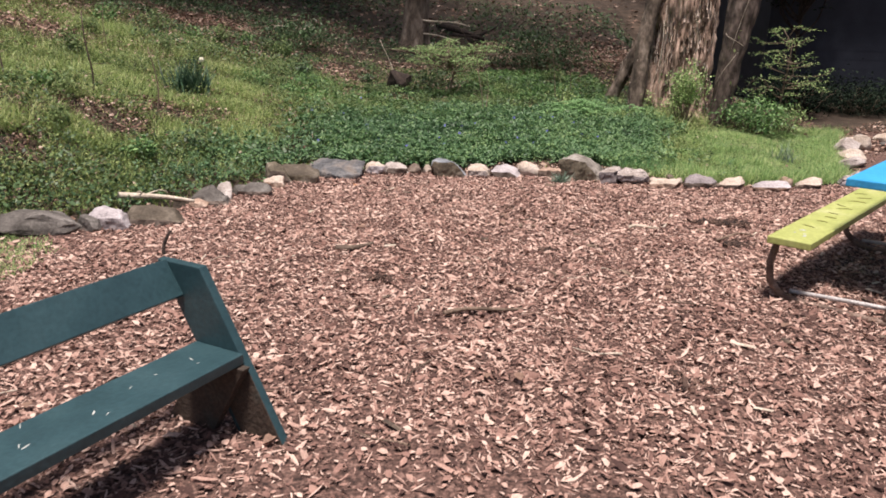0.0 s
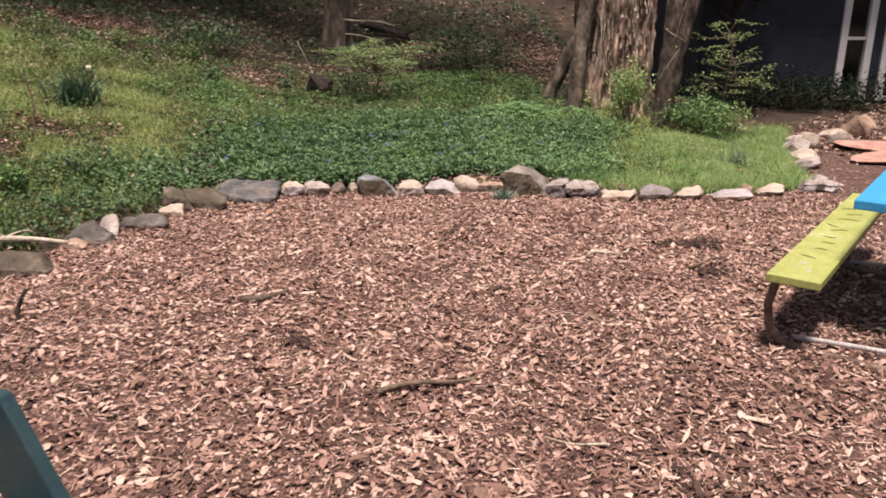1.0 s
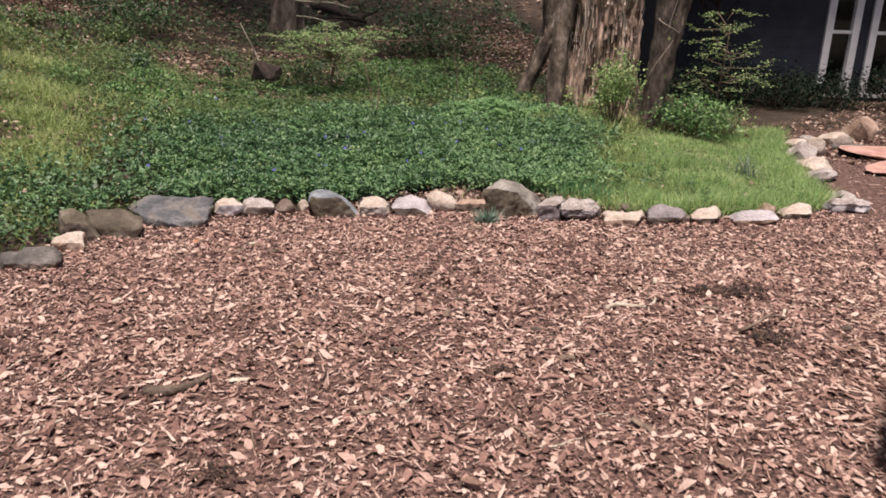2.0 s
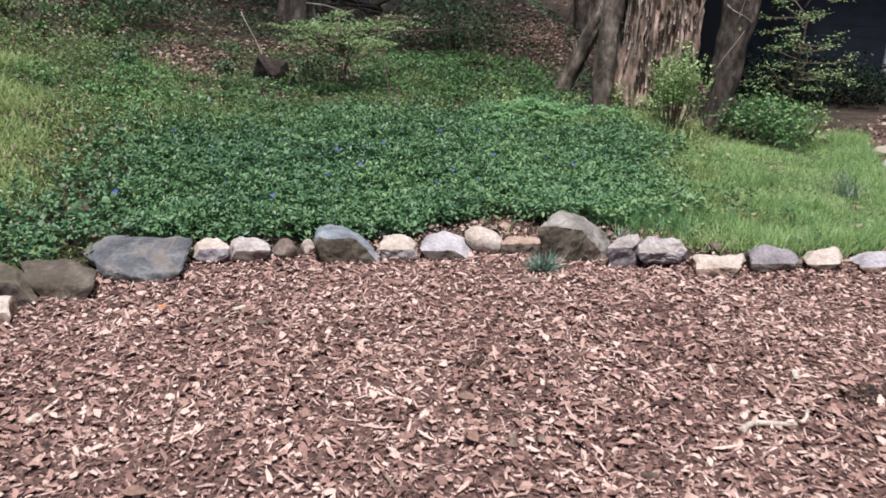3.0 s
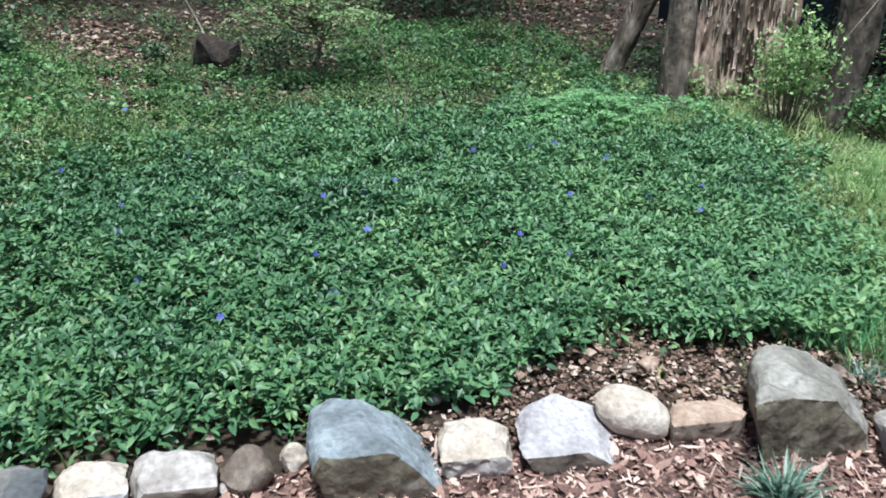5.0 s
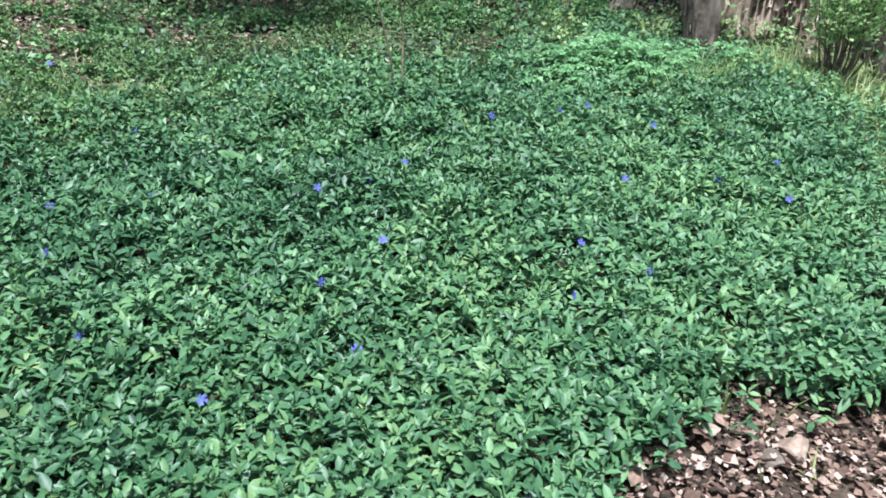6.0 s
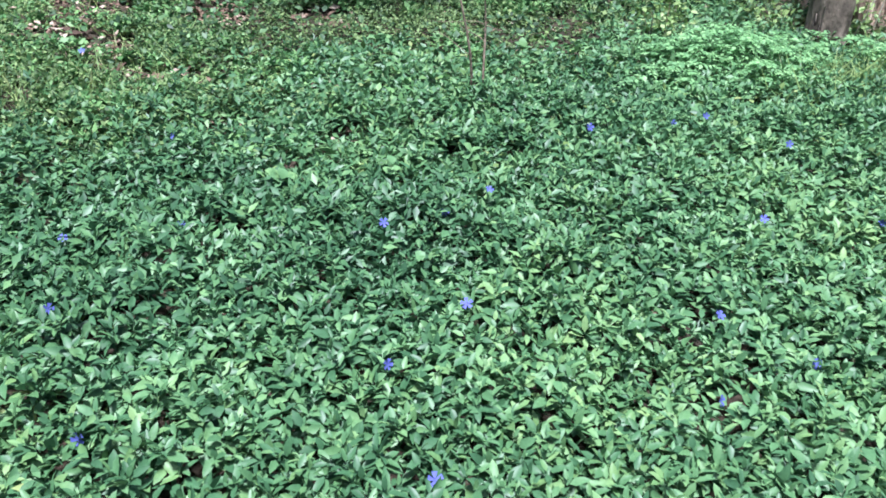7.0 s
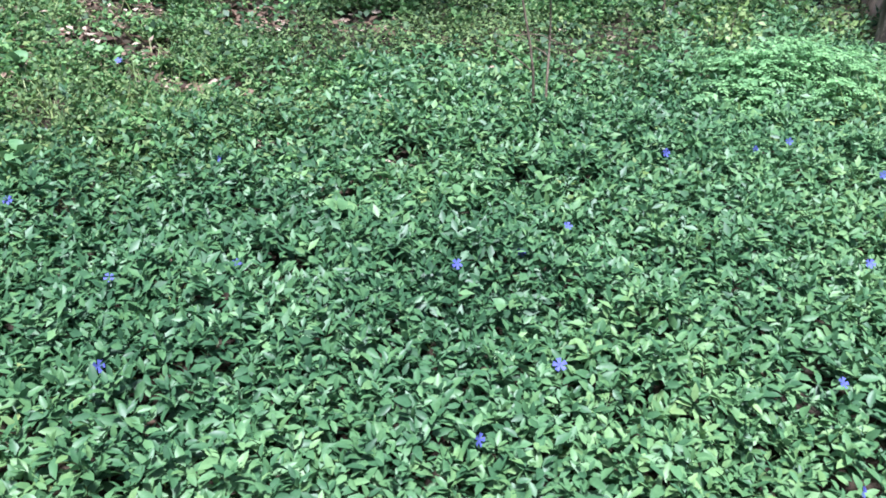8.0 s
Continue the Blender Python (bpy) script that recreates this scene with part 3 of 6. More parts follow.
# ---- edging stones ----
def rock(label, at, size, mat, seed, yaw=0.0, tilt=0.0, lean=0.0, cuts=6, blocky=0.0, sink=0.25, group="edging stones round the bed", planes=()):
    """A weathered field stone: a cut and roughened lump of that size, sunk into the ground by a share of its height."""
    rng = random.Random(seed)
    y_far = at[1] > 8.6
    bm = bmesh.new()
    bmesh.ops.create_icosphere(bm, subdivisions=3 if size[0] < 0.19 or y_far else 5 if planes and at[1] > 7.3 and size[0] > 0.25 else 4, radius=1.0)
    if planes:
        for v in bm.verts:
            v.co = Vector([max(-1.0, min(1.0, c * 1.5)) for c in v.co])
    for i in range(cuts * 2):
        d = Vector((rng.uniform(-1, 1), rng.uniform(-1, 1), rng.uniform(-0.5, 1))).normalized()
        lim = rng.uniform(0.48, 0.80) * (1.35 if planes else 1.0)
        for v in bm.verts:
            over = v.co.dot(d) - lim
            if over > 0:
                v.co -= d * over * 0.94
    o = Vector((seed * 3.1, seed * 1.7, 0))
    big = 0.75 if planes else 1.0
    for v in bm.verts:
        p = v.co
        if blocky:
            q = Vector([math.copysign(abs(c) ** (1 - 0.5 * blocky), c) for c in p])
            p = p.lerp(q, blocky)
        v.co = p * (1 + big * (noise.noise(p * 1.1 + o) * 0.14 + noise.noise(p * 3.1 + o) * 0.035 - abs(noise.noise(p * 2.3 + o * 2)) * 0.07))
    for x, y, z, lim in planes:
        d = Vector((x, y, z)).normalized()
        for v in bm.verts:
            # each face is slightly stepped and uneven
            over = v.co.dot(d) - lim - 0.07 * noise.noise(v.co * 1.7 + o) - 0.02 * round(2 * noise.noise(v.co * 2.6 - o))
            if over > 0:
                v.co -= d * over * 0.92
    for v in bm.verts:
        p = v.co
        v.co = p * (1 + noise.noise(p * 8 + o) * 0.02 + noise.noise(p * 17 + o) * 0.012 + noise.noise(p * 35 + o) * 0.006)
    lo, hi = Vector([min(v.co[i] for v in bm.verts) for i in range(3)]), Vector([max(v.co[i] for v in bm.verts) for i in range(3)])
    for v in bm.verts:
        v.co = Vector([((v.co[i] - lo[i]) / (hi[i] - lo[i]) - 0.5) * size[i] for i in range(3)])
    bmesh.ops.transform(bm, matrix=pose(0, 0, 0, tilt, lean, yaw), verts=bm.verts)
    zlo = min(v.co.z for v in bm.verts)
    me = bpy.data.meshes.new("rock")
    bm.to_mesh(me)
    bm.free()
    me.polygons.foreach_set("use_smooth", np.ones(len(me.polygons), bool))
    me.set_sharp_from_angle(angle=radians(20))
    me.materials.append(mat)
    ob = new("rock", me)
    x, y = at[0], at[1]
    z = h1(x, y) if len(at) < 3 else at[2]
    ob.matrix_world = pose(x, y, z - zlo - sink * size[2])
    return tagged(ob, label, "rock", group)


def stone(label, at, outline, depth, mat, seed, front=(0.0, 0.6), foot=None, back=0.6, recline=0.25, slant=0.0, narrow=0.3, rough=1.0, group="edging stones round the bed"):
    """A field stone: an outline of (x, z) shaped to fit the camera's view, skewed back by recline and sideways by slant
    for the same fit, a narrower, lower front face between two shares of its height, and a low back.
    Faces that lean up keep mat; the front and the undercut take foot: split or soil-stained stone, with shade put into
    the darker tones."""
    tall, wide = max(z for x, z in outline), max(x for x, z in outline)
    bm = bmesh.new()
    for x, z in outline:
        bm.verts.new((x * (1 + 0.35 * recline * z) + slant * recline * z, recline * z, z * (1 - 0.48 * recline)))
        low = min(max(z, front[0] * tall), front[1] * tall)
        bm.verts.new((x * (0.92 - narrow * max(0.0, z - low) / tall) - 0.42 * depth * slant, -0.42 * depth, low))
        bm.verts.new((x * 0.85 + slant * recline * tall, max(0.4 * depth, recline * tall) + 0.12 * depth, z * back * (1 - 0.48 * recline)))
    hull = bmesh.ops.convex_hull(bm, input=bm.verts)
    loose = [v for v in bm.verts if not v.link_faces]
    bmesh.ops.delete(bm, geom=loose, context="VERTS")
    bmesh.ops.recalc_face_normals(bm, faces=bm.faces)
    bmesh.ops.dissolve_limit(bm, angle_limit=radians(9), verts=bm.verts, edges=bm.edges)
    # Foot tone follows the way a face points: stained stone plus painted-in shade.
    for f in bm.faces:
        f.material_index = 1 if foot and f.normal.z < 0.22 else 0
    bmesh.ops.triangulate(bm, faces=bm.faces)
    for i in range(4):
        long = [e for e in bm.edges if e.calc_length() > 0.020 + 0.012 * (at[1] < 7 or at[0] > 2.6)]
        if not long:
            break
        bmesh.ops.subdivide_edges(bm, edges=long, cuts=1, use_grid_fill=True)
        bmesh.ops.triangulate(bm, faces=[f for f in bm.faces if len(f.verts) > 3])
        bmesh.ops.smooth_vert(bm, verts=bm.verts, factor=(0.0, 0.20, 0.30, 0.30)[i], use_axis_x=True, use_axis_y=True, use_axis_z=True)
    bmesh.ops.remove_doubles(bm, verts=bm.verts, dist=0.003)
    bm.normal_update()
    o, k = Vector((seed * 3.1, seed * 1.7, seed * 0.6)), 0.15 * rough * (wide + 0.05)
    moves = []
    for v in bm.verts:
        q = v.co / (wide + 0.02)
        moves.append(v.normal * k * (noise.noise(q * 1.3 + o) * 0.45 - 0.18 + noise.noise(q * 3.2 + o) * 0.34 - 0.5 * abs(noise.noise(q * 2.0 - o)) + 0.14 * round(2.0 * noise.noise(q * 2.4 - o)) + noise.noise(q * 8 + o) * 0.12 + noise.noise(q * 19 + o) * 0.06))
    for v, m in zip(bm.verts, moves):
        v.co += m
    me = bpy.data.meshes.new("rock")
    bm.to_mesh(me)
    bm.free()
    me.polygons.foreach_set("use_smooth", np.ones(len(me.polygons), bool))
    me.set_sharp_from_angle(angle=radians(24))
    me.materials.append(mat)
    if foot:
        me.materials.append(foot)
    ob = new("rock", me)
    ob.matrix_world = pose(*at)
    return tagged(ob, label, "rock", group)


# x, y of the middle; width, depth, height
rock("low dark slab of rock among green weeds", (-2.88, 5.43), (0.62, 0.42, 0.198), S_SLATE, 1, 10, blocky=0.3)
rock("small dark edging stone beside paler rocks", (-2.55, 5.50), (0.20, 0.20, 0.144), S_SLATE, 2)
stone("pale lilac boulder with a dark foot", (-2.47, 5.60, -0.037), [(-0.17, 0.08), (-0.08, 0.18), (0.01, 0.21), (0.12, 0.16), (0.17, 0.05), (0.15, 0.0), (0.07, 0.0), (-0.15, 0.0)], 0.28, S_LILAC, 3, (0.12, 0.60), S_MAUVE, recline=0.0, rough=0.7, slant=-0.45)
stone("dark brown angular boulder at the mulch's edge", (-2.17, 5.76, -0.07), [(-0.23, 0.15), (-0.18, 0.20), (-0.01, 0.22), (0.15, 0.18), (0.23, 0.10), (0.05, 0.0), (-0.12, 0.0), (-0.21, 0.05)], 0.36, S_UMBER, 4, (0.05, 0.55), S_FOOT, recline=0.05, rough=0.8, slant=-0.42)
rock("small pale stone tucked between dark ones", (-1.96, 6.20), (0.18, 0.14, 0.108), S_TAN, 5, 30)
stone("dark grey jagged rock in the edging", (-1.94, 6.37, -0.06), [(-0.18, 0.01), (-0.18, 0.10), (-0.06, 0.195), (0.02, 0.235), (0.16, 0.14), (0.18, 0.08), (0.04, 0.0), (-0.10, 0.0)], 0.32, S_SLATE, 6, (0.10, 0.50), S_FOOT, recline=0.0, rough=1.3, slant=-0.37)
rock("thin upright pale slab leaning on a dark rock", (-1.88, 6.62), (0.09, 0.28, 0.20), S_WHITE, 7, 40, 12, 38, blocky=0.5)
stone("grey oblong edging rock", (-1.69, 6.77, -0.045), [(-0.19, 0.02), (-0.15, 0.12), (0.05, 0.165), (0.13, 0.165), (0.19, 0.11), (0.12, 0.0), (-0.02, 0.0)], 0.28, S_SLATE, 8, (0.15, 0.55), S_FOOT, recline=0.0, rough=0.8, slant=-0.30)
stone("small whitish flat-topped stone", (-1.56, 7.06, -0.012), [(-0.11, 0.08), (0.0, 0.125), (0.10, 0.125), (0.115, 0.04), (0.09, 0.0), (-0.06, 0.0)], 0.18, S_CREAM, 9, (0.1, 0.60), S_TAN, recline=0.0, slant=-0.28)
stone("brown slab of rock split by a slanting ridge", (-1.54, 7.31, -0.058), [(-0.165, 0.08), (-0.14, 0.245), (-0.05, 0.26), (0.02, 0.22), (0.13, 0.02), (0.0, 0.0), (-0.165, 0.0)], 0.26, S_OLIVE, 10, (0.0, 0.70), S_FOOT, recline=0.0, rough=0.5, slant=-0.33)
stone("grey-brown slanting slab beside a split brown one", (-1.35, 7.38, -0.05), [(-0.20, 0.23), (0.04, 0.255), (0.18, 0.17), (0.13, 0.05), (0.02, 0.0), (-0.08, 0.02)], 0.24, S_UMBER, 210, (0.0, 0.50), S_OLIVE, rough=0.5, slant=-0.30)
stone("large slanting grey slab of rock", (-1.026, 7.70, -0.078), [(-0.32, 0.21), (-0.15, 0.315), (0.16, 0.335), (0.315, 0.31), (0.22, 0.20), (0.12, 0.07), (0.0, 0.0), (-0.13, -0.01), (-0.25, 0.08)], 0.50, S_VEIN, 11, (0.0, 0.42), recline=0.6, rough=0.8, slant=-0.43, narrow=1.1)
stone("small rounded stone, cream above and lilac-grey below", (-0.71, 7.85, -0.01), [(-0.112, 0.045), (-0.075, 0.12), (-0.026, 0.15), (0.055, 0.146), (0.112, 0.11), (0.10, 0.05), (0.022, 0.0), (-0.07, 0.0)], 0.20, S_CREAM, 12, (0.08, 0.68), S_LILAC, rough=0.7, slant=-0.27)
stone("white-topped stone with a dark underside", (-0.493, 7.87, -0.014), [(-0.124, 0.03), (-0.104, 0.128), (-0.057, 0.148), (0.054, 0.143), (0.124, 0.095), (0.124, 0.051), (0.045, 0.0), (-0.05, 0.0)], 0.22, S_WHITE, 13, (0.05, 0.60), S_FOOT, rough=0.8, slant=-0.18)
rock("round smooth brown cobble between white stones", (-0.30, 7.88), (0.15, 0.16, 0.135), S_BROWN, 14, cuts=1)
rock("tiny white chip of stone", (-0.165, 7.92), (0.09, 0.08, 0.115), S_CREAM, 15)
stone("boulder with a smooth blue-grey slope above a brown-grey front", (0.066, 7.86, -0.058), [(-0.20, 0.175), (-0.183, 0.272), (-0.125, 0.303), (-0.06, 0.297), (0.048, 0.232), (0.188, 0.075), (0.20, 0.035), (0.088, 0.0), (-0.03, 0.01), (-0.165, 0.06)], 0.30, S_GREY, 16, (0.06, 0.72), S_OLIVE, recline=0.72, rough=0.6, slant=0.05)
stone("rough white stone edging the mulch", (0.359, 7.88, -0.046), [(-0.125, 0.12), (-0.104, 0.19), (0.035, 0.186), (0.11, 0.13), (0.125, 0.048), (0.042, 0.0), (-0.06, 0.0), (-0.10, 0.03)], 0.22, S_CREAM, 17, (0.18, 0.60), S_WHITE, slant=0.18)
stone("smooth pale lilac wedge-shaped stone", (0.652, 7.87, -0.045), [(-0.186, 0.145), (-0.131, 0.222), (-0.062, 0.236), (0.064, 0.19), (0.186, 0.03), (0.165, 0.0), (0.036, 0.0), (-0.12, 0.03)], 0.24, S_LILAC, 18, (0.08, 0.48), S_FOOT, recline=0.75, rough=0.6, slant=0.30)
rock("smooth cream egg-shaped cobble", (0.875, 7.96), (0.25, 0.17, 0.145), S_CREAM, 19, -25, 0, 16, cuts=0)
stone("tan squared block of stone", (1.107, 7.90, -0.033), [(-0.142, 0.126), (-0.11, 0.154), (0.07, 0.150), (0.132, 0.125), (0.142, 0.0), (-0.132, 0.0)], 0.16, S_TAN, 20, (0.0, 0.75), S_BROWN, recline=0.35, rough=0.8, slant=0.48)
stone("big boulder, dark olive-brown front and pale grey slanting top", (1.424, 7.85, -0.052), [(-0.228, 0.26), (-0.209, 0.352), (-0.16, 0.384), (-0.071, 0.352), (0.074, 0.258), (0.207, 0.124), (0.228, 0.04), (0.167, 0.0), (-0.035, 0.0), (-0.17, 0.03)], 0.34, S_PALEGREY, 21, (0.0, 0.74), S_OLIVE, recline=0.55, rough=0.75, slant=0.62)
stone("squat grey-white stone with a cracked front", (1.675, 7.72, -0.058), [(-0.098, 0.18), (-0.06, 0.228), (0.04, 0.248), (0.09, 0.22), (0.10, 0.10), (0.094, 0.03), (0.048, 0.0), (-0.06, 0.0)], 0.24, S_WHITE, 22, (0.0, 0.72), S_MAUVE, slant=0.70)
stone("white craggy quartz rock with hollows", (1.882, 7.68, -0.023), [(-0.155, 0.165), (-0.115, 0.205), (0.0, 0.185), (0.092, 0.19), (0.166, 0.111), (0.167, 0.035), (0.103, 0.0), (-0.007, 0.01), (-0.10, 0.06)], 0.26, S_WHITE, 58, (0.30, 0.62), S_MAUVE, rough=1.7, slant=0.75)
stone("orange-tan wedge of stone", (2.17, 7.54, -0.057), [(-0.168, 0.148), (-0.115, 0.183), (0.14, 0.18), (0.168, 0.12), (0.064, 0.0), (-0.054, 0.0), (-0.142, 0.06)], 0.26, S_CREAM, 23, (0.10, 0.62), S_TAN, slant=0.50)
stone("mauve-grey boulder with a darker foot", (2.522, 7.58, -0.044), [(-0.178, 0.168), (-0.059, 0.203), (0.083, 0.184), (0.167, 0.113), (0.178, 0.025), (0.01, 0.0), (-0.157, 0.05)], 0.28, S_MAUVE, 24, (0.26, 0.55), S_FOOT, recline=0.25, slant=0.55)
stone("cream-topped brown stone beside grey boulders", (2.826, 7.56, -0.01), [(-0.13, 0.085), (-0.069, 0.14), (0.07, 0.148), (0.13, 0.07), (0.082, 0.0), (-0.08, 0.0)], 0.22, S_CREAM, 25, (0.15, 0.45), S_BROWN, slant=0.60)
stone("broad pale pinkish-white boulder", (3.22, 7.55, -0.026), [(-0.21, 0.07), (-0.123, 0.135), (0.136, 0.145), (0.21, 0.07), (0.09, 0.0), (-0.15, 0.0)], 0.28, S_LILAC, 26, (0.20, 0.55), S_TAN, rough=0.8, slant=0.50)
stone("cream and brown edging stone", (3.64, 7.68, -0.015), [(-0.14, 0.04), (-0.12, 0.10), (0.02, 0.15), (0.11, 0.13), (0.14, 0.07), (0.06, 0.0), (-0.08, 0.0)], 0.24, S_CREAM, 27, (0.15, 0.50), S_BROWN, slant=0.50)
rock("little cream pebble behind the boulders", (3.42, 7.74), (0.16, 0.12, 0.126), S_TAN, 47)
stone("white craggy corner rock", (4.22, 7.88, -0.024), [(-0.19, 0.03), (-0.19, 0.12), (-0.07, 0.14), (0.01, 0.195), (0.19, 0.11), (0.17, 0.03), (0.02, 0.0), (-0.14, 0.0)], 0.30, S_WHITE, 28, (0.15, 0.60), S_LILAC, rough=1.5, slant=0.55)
rock("small cream stone by the path", (4.38, 8.18), (0.24, 0.20, 0.126), S_WHITE, 29, 50)
rock("long cream stone lying by the path", (4.72, 9.02), (0.42, 0.26, 0.160), S_WHITE, 30, 35)
rock("cream wedge-shaped path stone", (4.92, 9.50), (0.40, 0.28, 0.180), S_CREAM, 31, -30)
rock("rounded cream stone beside the path", (5.18, 10.05), (0.36, 0.32, 0.260), S_WHITE, 32, 20, cuts=3)
rock("small upright cream path stone", (5.50, 10.35), (0.24, 0.20, 0.260), S_CREAM, 33)
rock("pale flat path stone in the grass", (5.62, 10.85), (0.40, 0.30, 0.13), S_CREAM, 34, 40)
rock("grey-white stone beside the bare path", (5.85, 11.05), (0.26, 0.24, 0.15), S_WHITE, 35, 20)
rock("low cream stone beside a boulder", (6.32, 11.16), (0.46, 0.30, 0.20), S_CREAM, 37, 10)
rock("pointed orange-tan boulder at the path's end", (6.74, 11.30), (0.46, 0.36, 0.40), S_TAN, 38, -10, cuts=7)
rock("pink flagstone lying on the bare path", (6.35, 10.25, 0.02), (1.15, 0.85, 0.10), M_SLAB, 39, 10, blocky=0.6, sink=0.3, group="flagstones on the path")
rock("weathered grey-pink flagstone on the bare path", (5.98, 9.45, 0.02), (1.2, 0.5, 0.08), M_SLAB, 40, 12, blocky=0.6, sink=0.3, group="flagstones on the path")
rock("thin dark flagstone on the bare path", (6.15, 10.62, 0.02), (0.5, 0.22, 0.08), S_SLATE, 41, -10, blocky=0.6, sink=0.3, group="flagstones on the path")
rock("broken red flagstone near the house", (7.25, 10.85, 0.02), (0.8, 0.6, 0.1), M_SLAB, 42, 30, blocky=0.6, sink=0.3, group="flagstones on the path")

for i, (x, y, w, m) in enumerate(((0.60, 8.28, 0.07, S_WHITE), (0.98, 8.22, 0.06, S_BROWN), (1.06, 8.24, 0.09, S_TAN), (0.45, 8.22, 0.04, S_WHITE), (0.88, 8.36, 0.05, S_TAN), (0.28, 8.16, 0.05, S_WHITE),
                                (1.7, 8.1, 0.06, S_BROWN), (2.05, 7.86, 0.07, S_TAN), (2.7, 7.62, 0.06, S_BROWN), (3.02, 7.62, 0.05, S_TAN), (-0.35, 7.86, 0.05, S_WHITE), (2.3, 7.85, 0.08, S_BROWN))):
    rock("small pebble lying among the edging stones", (x, y), (w * 1.3, w, w * 0.8), m, 80 + i, i * 40, cuts=3, group="pebbles among the edging stones")

# A dark blue spot of unknown kind, built as a small stone.
rock("small blue-black piece among the dead leaves", (0.33, 8.20), (0.10, 0.07, 0.08), S_INK, 95, 20, cuts=3, group="pebbles among the edging stones")

# ---- green bench ----
BENCH_AXIS = -27.2   # the way the bench faces
bench = thing("bench", (-0.508, 2.63, h1(-0.508, 2.63)), "dark green painted wooden bench with slanting legs on mulch", "bench", rz=BENCH_AXIS)
# local x faces the front, local -y runs along the seat; the front foot is at the origin
LEAN_K, SEAT_Z, TOP_Z, LENGTH = 0.63, 0.333, 0.632, 1.25
for y in (0.0, -LENGTH):
    w = 0.215
    part("long_leg", prism_bm([(0.0, -0.06), (-LEAN_K * TOP_Z, TOP_Z), (-LEAN_K * TOP_Z - w, TOP_Z), (-w * 1.02, -0.06)], 0.04, pose(0, y, 0)), M_GREENPAINT, bench)
    part("rear_leg", prism_bm([(-0.17, SEAT_Z - 0.045), (-0.40, SEAT_Z - 0.045), (-0.60, -0.06), (-0.37, -0.06)], 0.04, pose(0, y - (0.041 if y == 0 else -0.041), 0)), M_BROWNLEG, bench, "brown rear leg, wear and shade painted in")
# Thin brown panels below the seat: wear and the shade there, as colour.
for y in (0.0, -LENGTH):
    k = LEAN_K * (SEAT_Z - 0.05)
    part("worn_face", prism_bm([(-0.012, -0.04), (-k - 0.012, SEAT_Z - 0.05), (-k - 0.203, SEAT_Z - 0.05), (-0.207, -0.04)], 0.004, pose(0, y - 0.0215, 0), 0), M_BROWNLEG, bench, "brown inner face of the leg, wear and shade painted in")
seat_x = -LEAN_K * SEAT_Z
part("seat", box_bm(0.235, LENGTH - 0.044, 0.04, pose(seat_x - 0.108, -LENGTH / 2, SEAT_Z - 0.02)), M_GREENPAINT, bench)
back = pose(-LEAN_K * 0.5725 - 0.178, -LENGTH / 2, 0.5655, 0, -math.degrees(math.atan(LEAN_K)), 0)
part("backrest", box_bm(0.04, LENGTH - 0.044, 0.152, back), M_GREENPAINT, bench)
rng = random.Random(4)
for i in range(9):
    bm = bmesh.new()
    bmesh.ops.create_icosphere(bm, subdivisions=1, radius=0.5)
    bmesh.ops.transform(bm, matrix=pose(seat_x - rng.uniform(0.03, 0.22), -rng.uniform(0.08, 0.9), SEAT_Z + 0.0005, 0, 0, rng.uniform(0, 180)) @ Matrix.Diagonal((rng.uniform(0.012, 0.040), rng.uniform(0.003, 0.008), 0.002, 1)), verts=bm.verts)
    part("paint_fleck", bm, M_PALEMARK, bench, "pale fleck on the paint" if i == 0 else "")

# ---- picnic table ----
table = thing("picnic_table", (1.83, 4.26, 0.0), "picnic table, lime green seats, sky blue top, bent pipe legs", "picnic table", rz=-41.0)
# local x runs across, local y along the planks; the seat plank's near outer corner is at the origin
SEAT_H, TOP_H = 0.418, 0.735


def plank(name, x0, x1, y0, y1, z, thick, mat, parent=table):
    return part(name, box_bm(x1 - x0, y1 - y0, thick, pose((x0 + x1) / 2, (y0 + y1) / 2, z - thick / 2), 0.006), mat, parent)


seat_plank = plank("seat_plank", 0, 0.235, 0, 2.2, SEAT_H, 0.04, M_LIMEPAINT)
plank("seat_plank", 1.26, 1.495, 0, 2.2, SEAT_H, 0.04, M_LIMEPAINT)
for i in range(3):
    plank("top_plank", 0.26 + i * 0.33, 0.585 + i * 0.33, 0.37, 1.85, TOP_H, 0.045, M_BLUEPAINT)
for k, y in enumerate((0.10, 1.62)):
    g = 0.05
    pts = [(0.03, y, SEAT_H - 0.045), (0.005, y, 0.24), (0.02, y, 0.14), (0.08, y, g + 0.025), (0.18, y, g), (0.75, y, g - 0.012), (1.32, y, g),
           (1.40, y, g + 0.03), (1.445, y, 0.14), (1.465, y, 0.24), (1.455, y, SEAT_H - 0.045)]
    ob = new("leg_pipe", tube_mesh("leg_pipe", [tube(pts, [0.021] * len(pts), 10)], M_RUST))
    ob.parent = table
    for a, b in (((0.64, y, g), (0.60, max(y, 0.62), TOP_H - 0.06)), ((0.86, y, g), (0.90, max(y, 0.62), TOP_H - 0.06))):
        ob = new("upright_pipe", tube_mesh("upright_pipe", [tube(bent(a, b, 5, 0, 1), [0.021] * 5, 10)], M_RUST))
        ob.parent = table
    ob = new("cross_pipe", tube_mesh("cross_pipe", [tube(bent((0.12, y + 0.05, g + 0.035), (1.35, y + 0.22, g + 0.05), 5, 0.003, 2 + k), [0.013] * 5, 8)], M_GALV))
    ob.parent = table
    ob["label"] = "bright galvanised pipe low across the legs"
rng = random.Random(9)
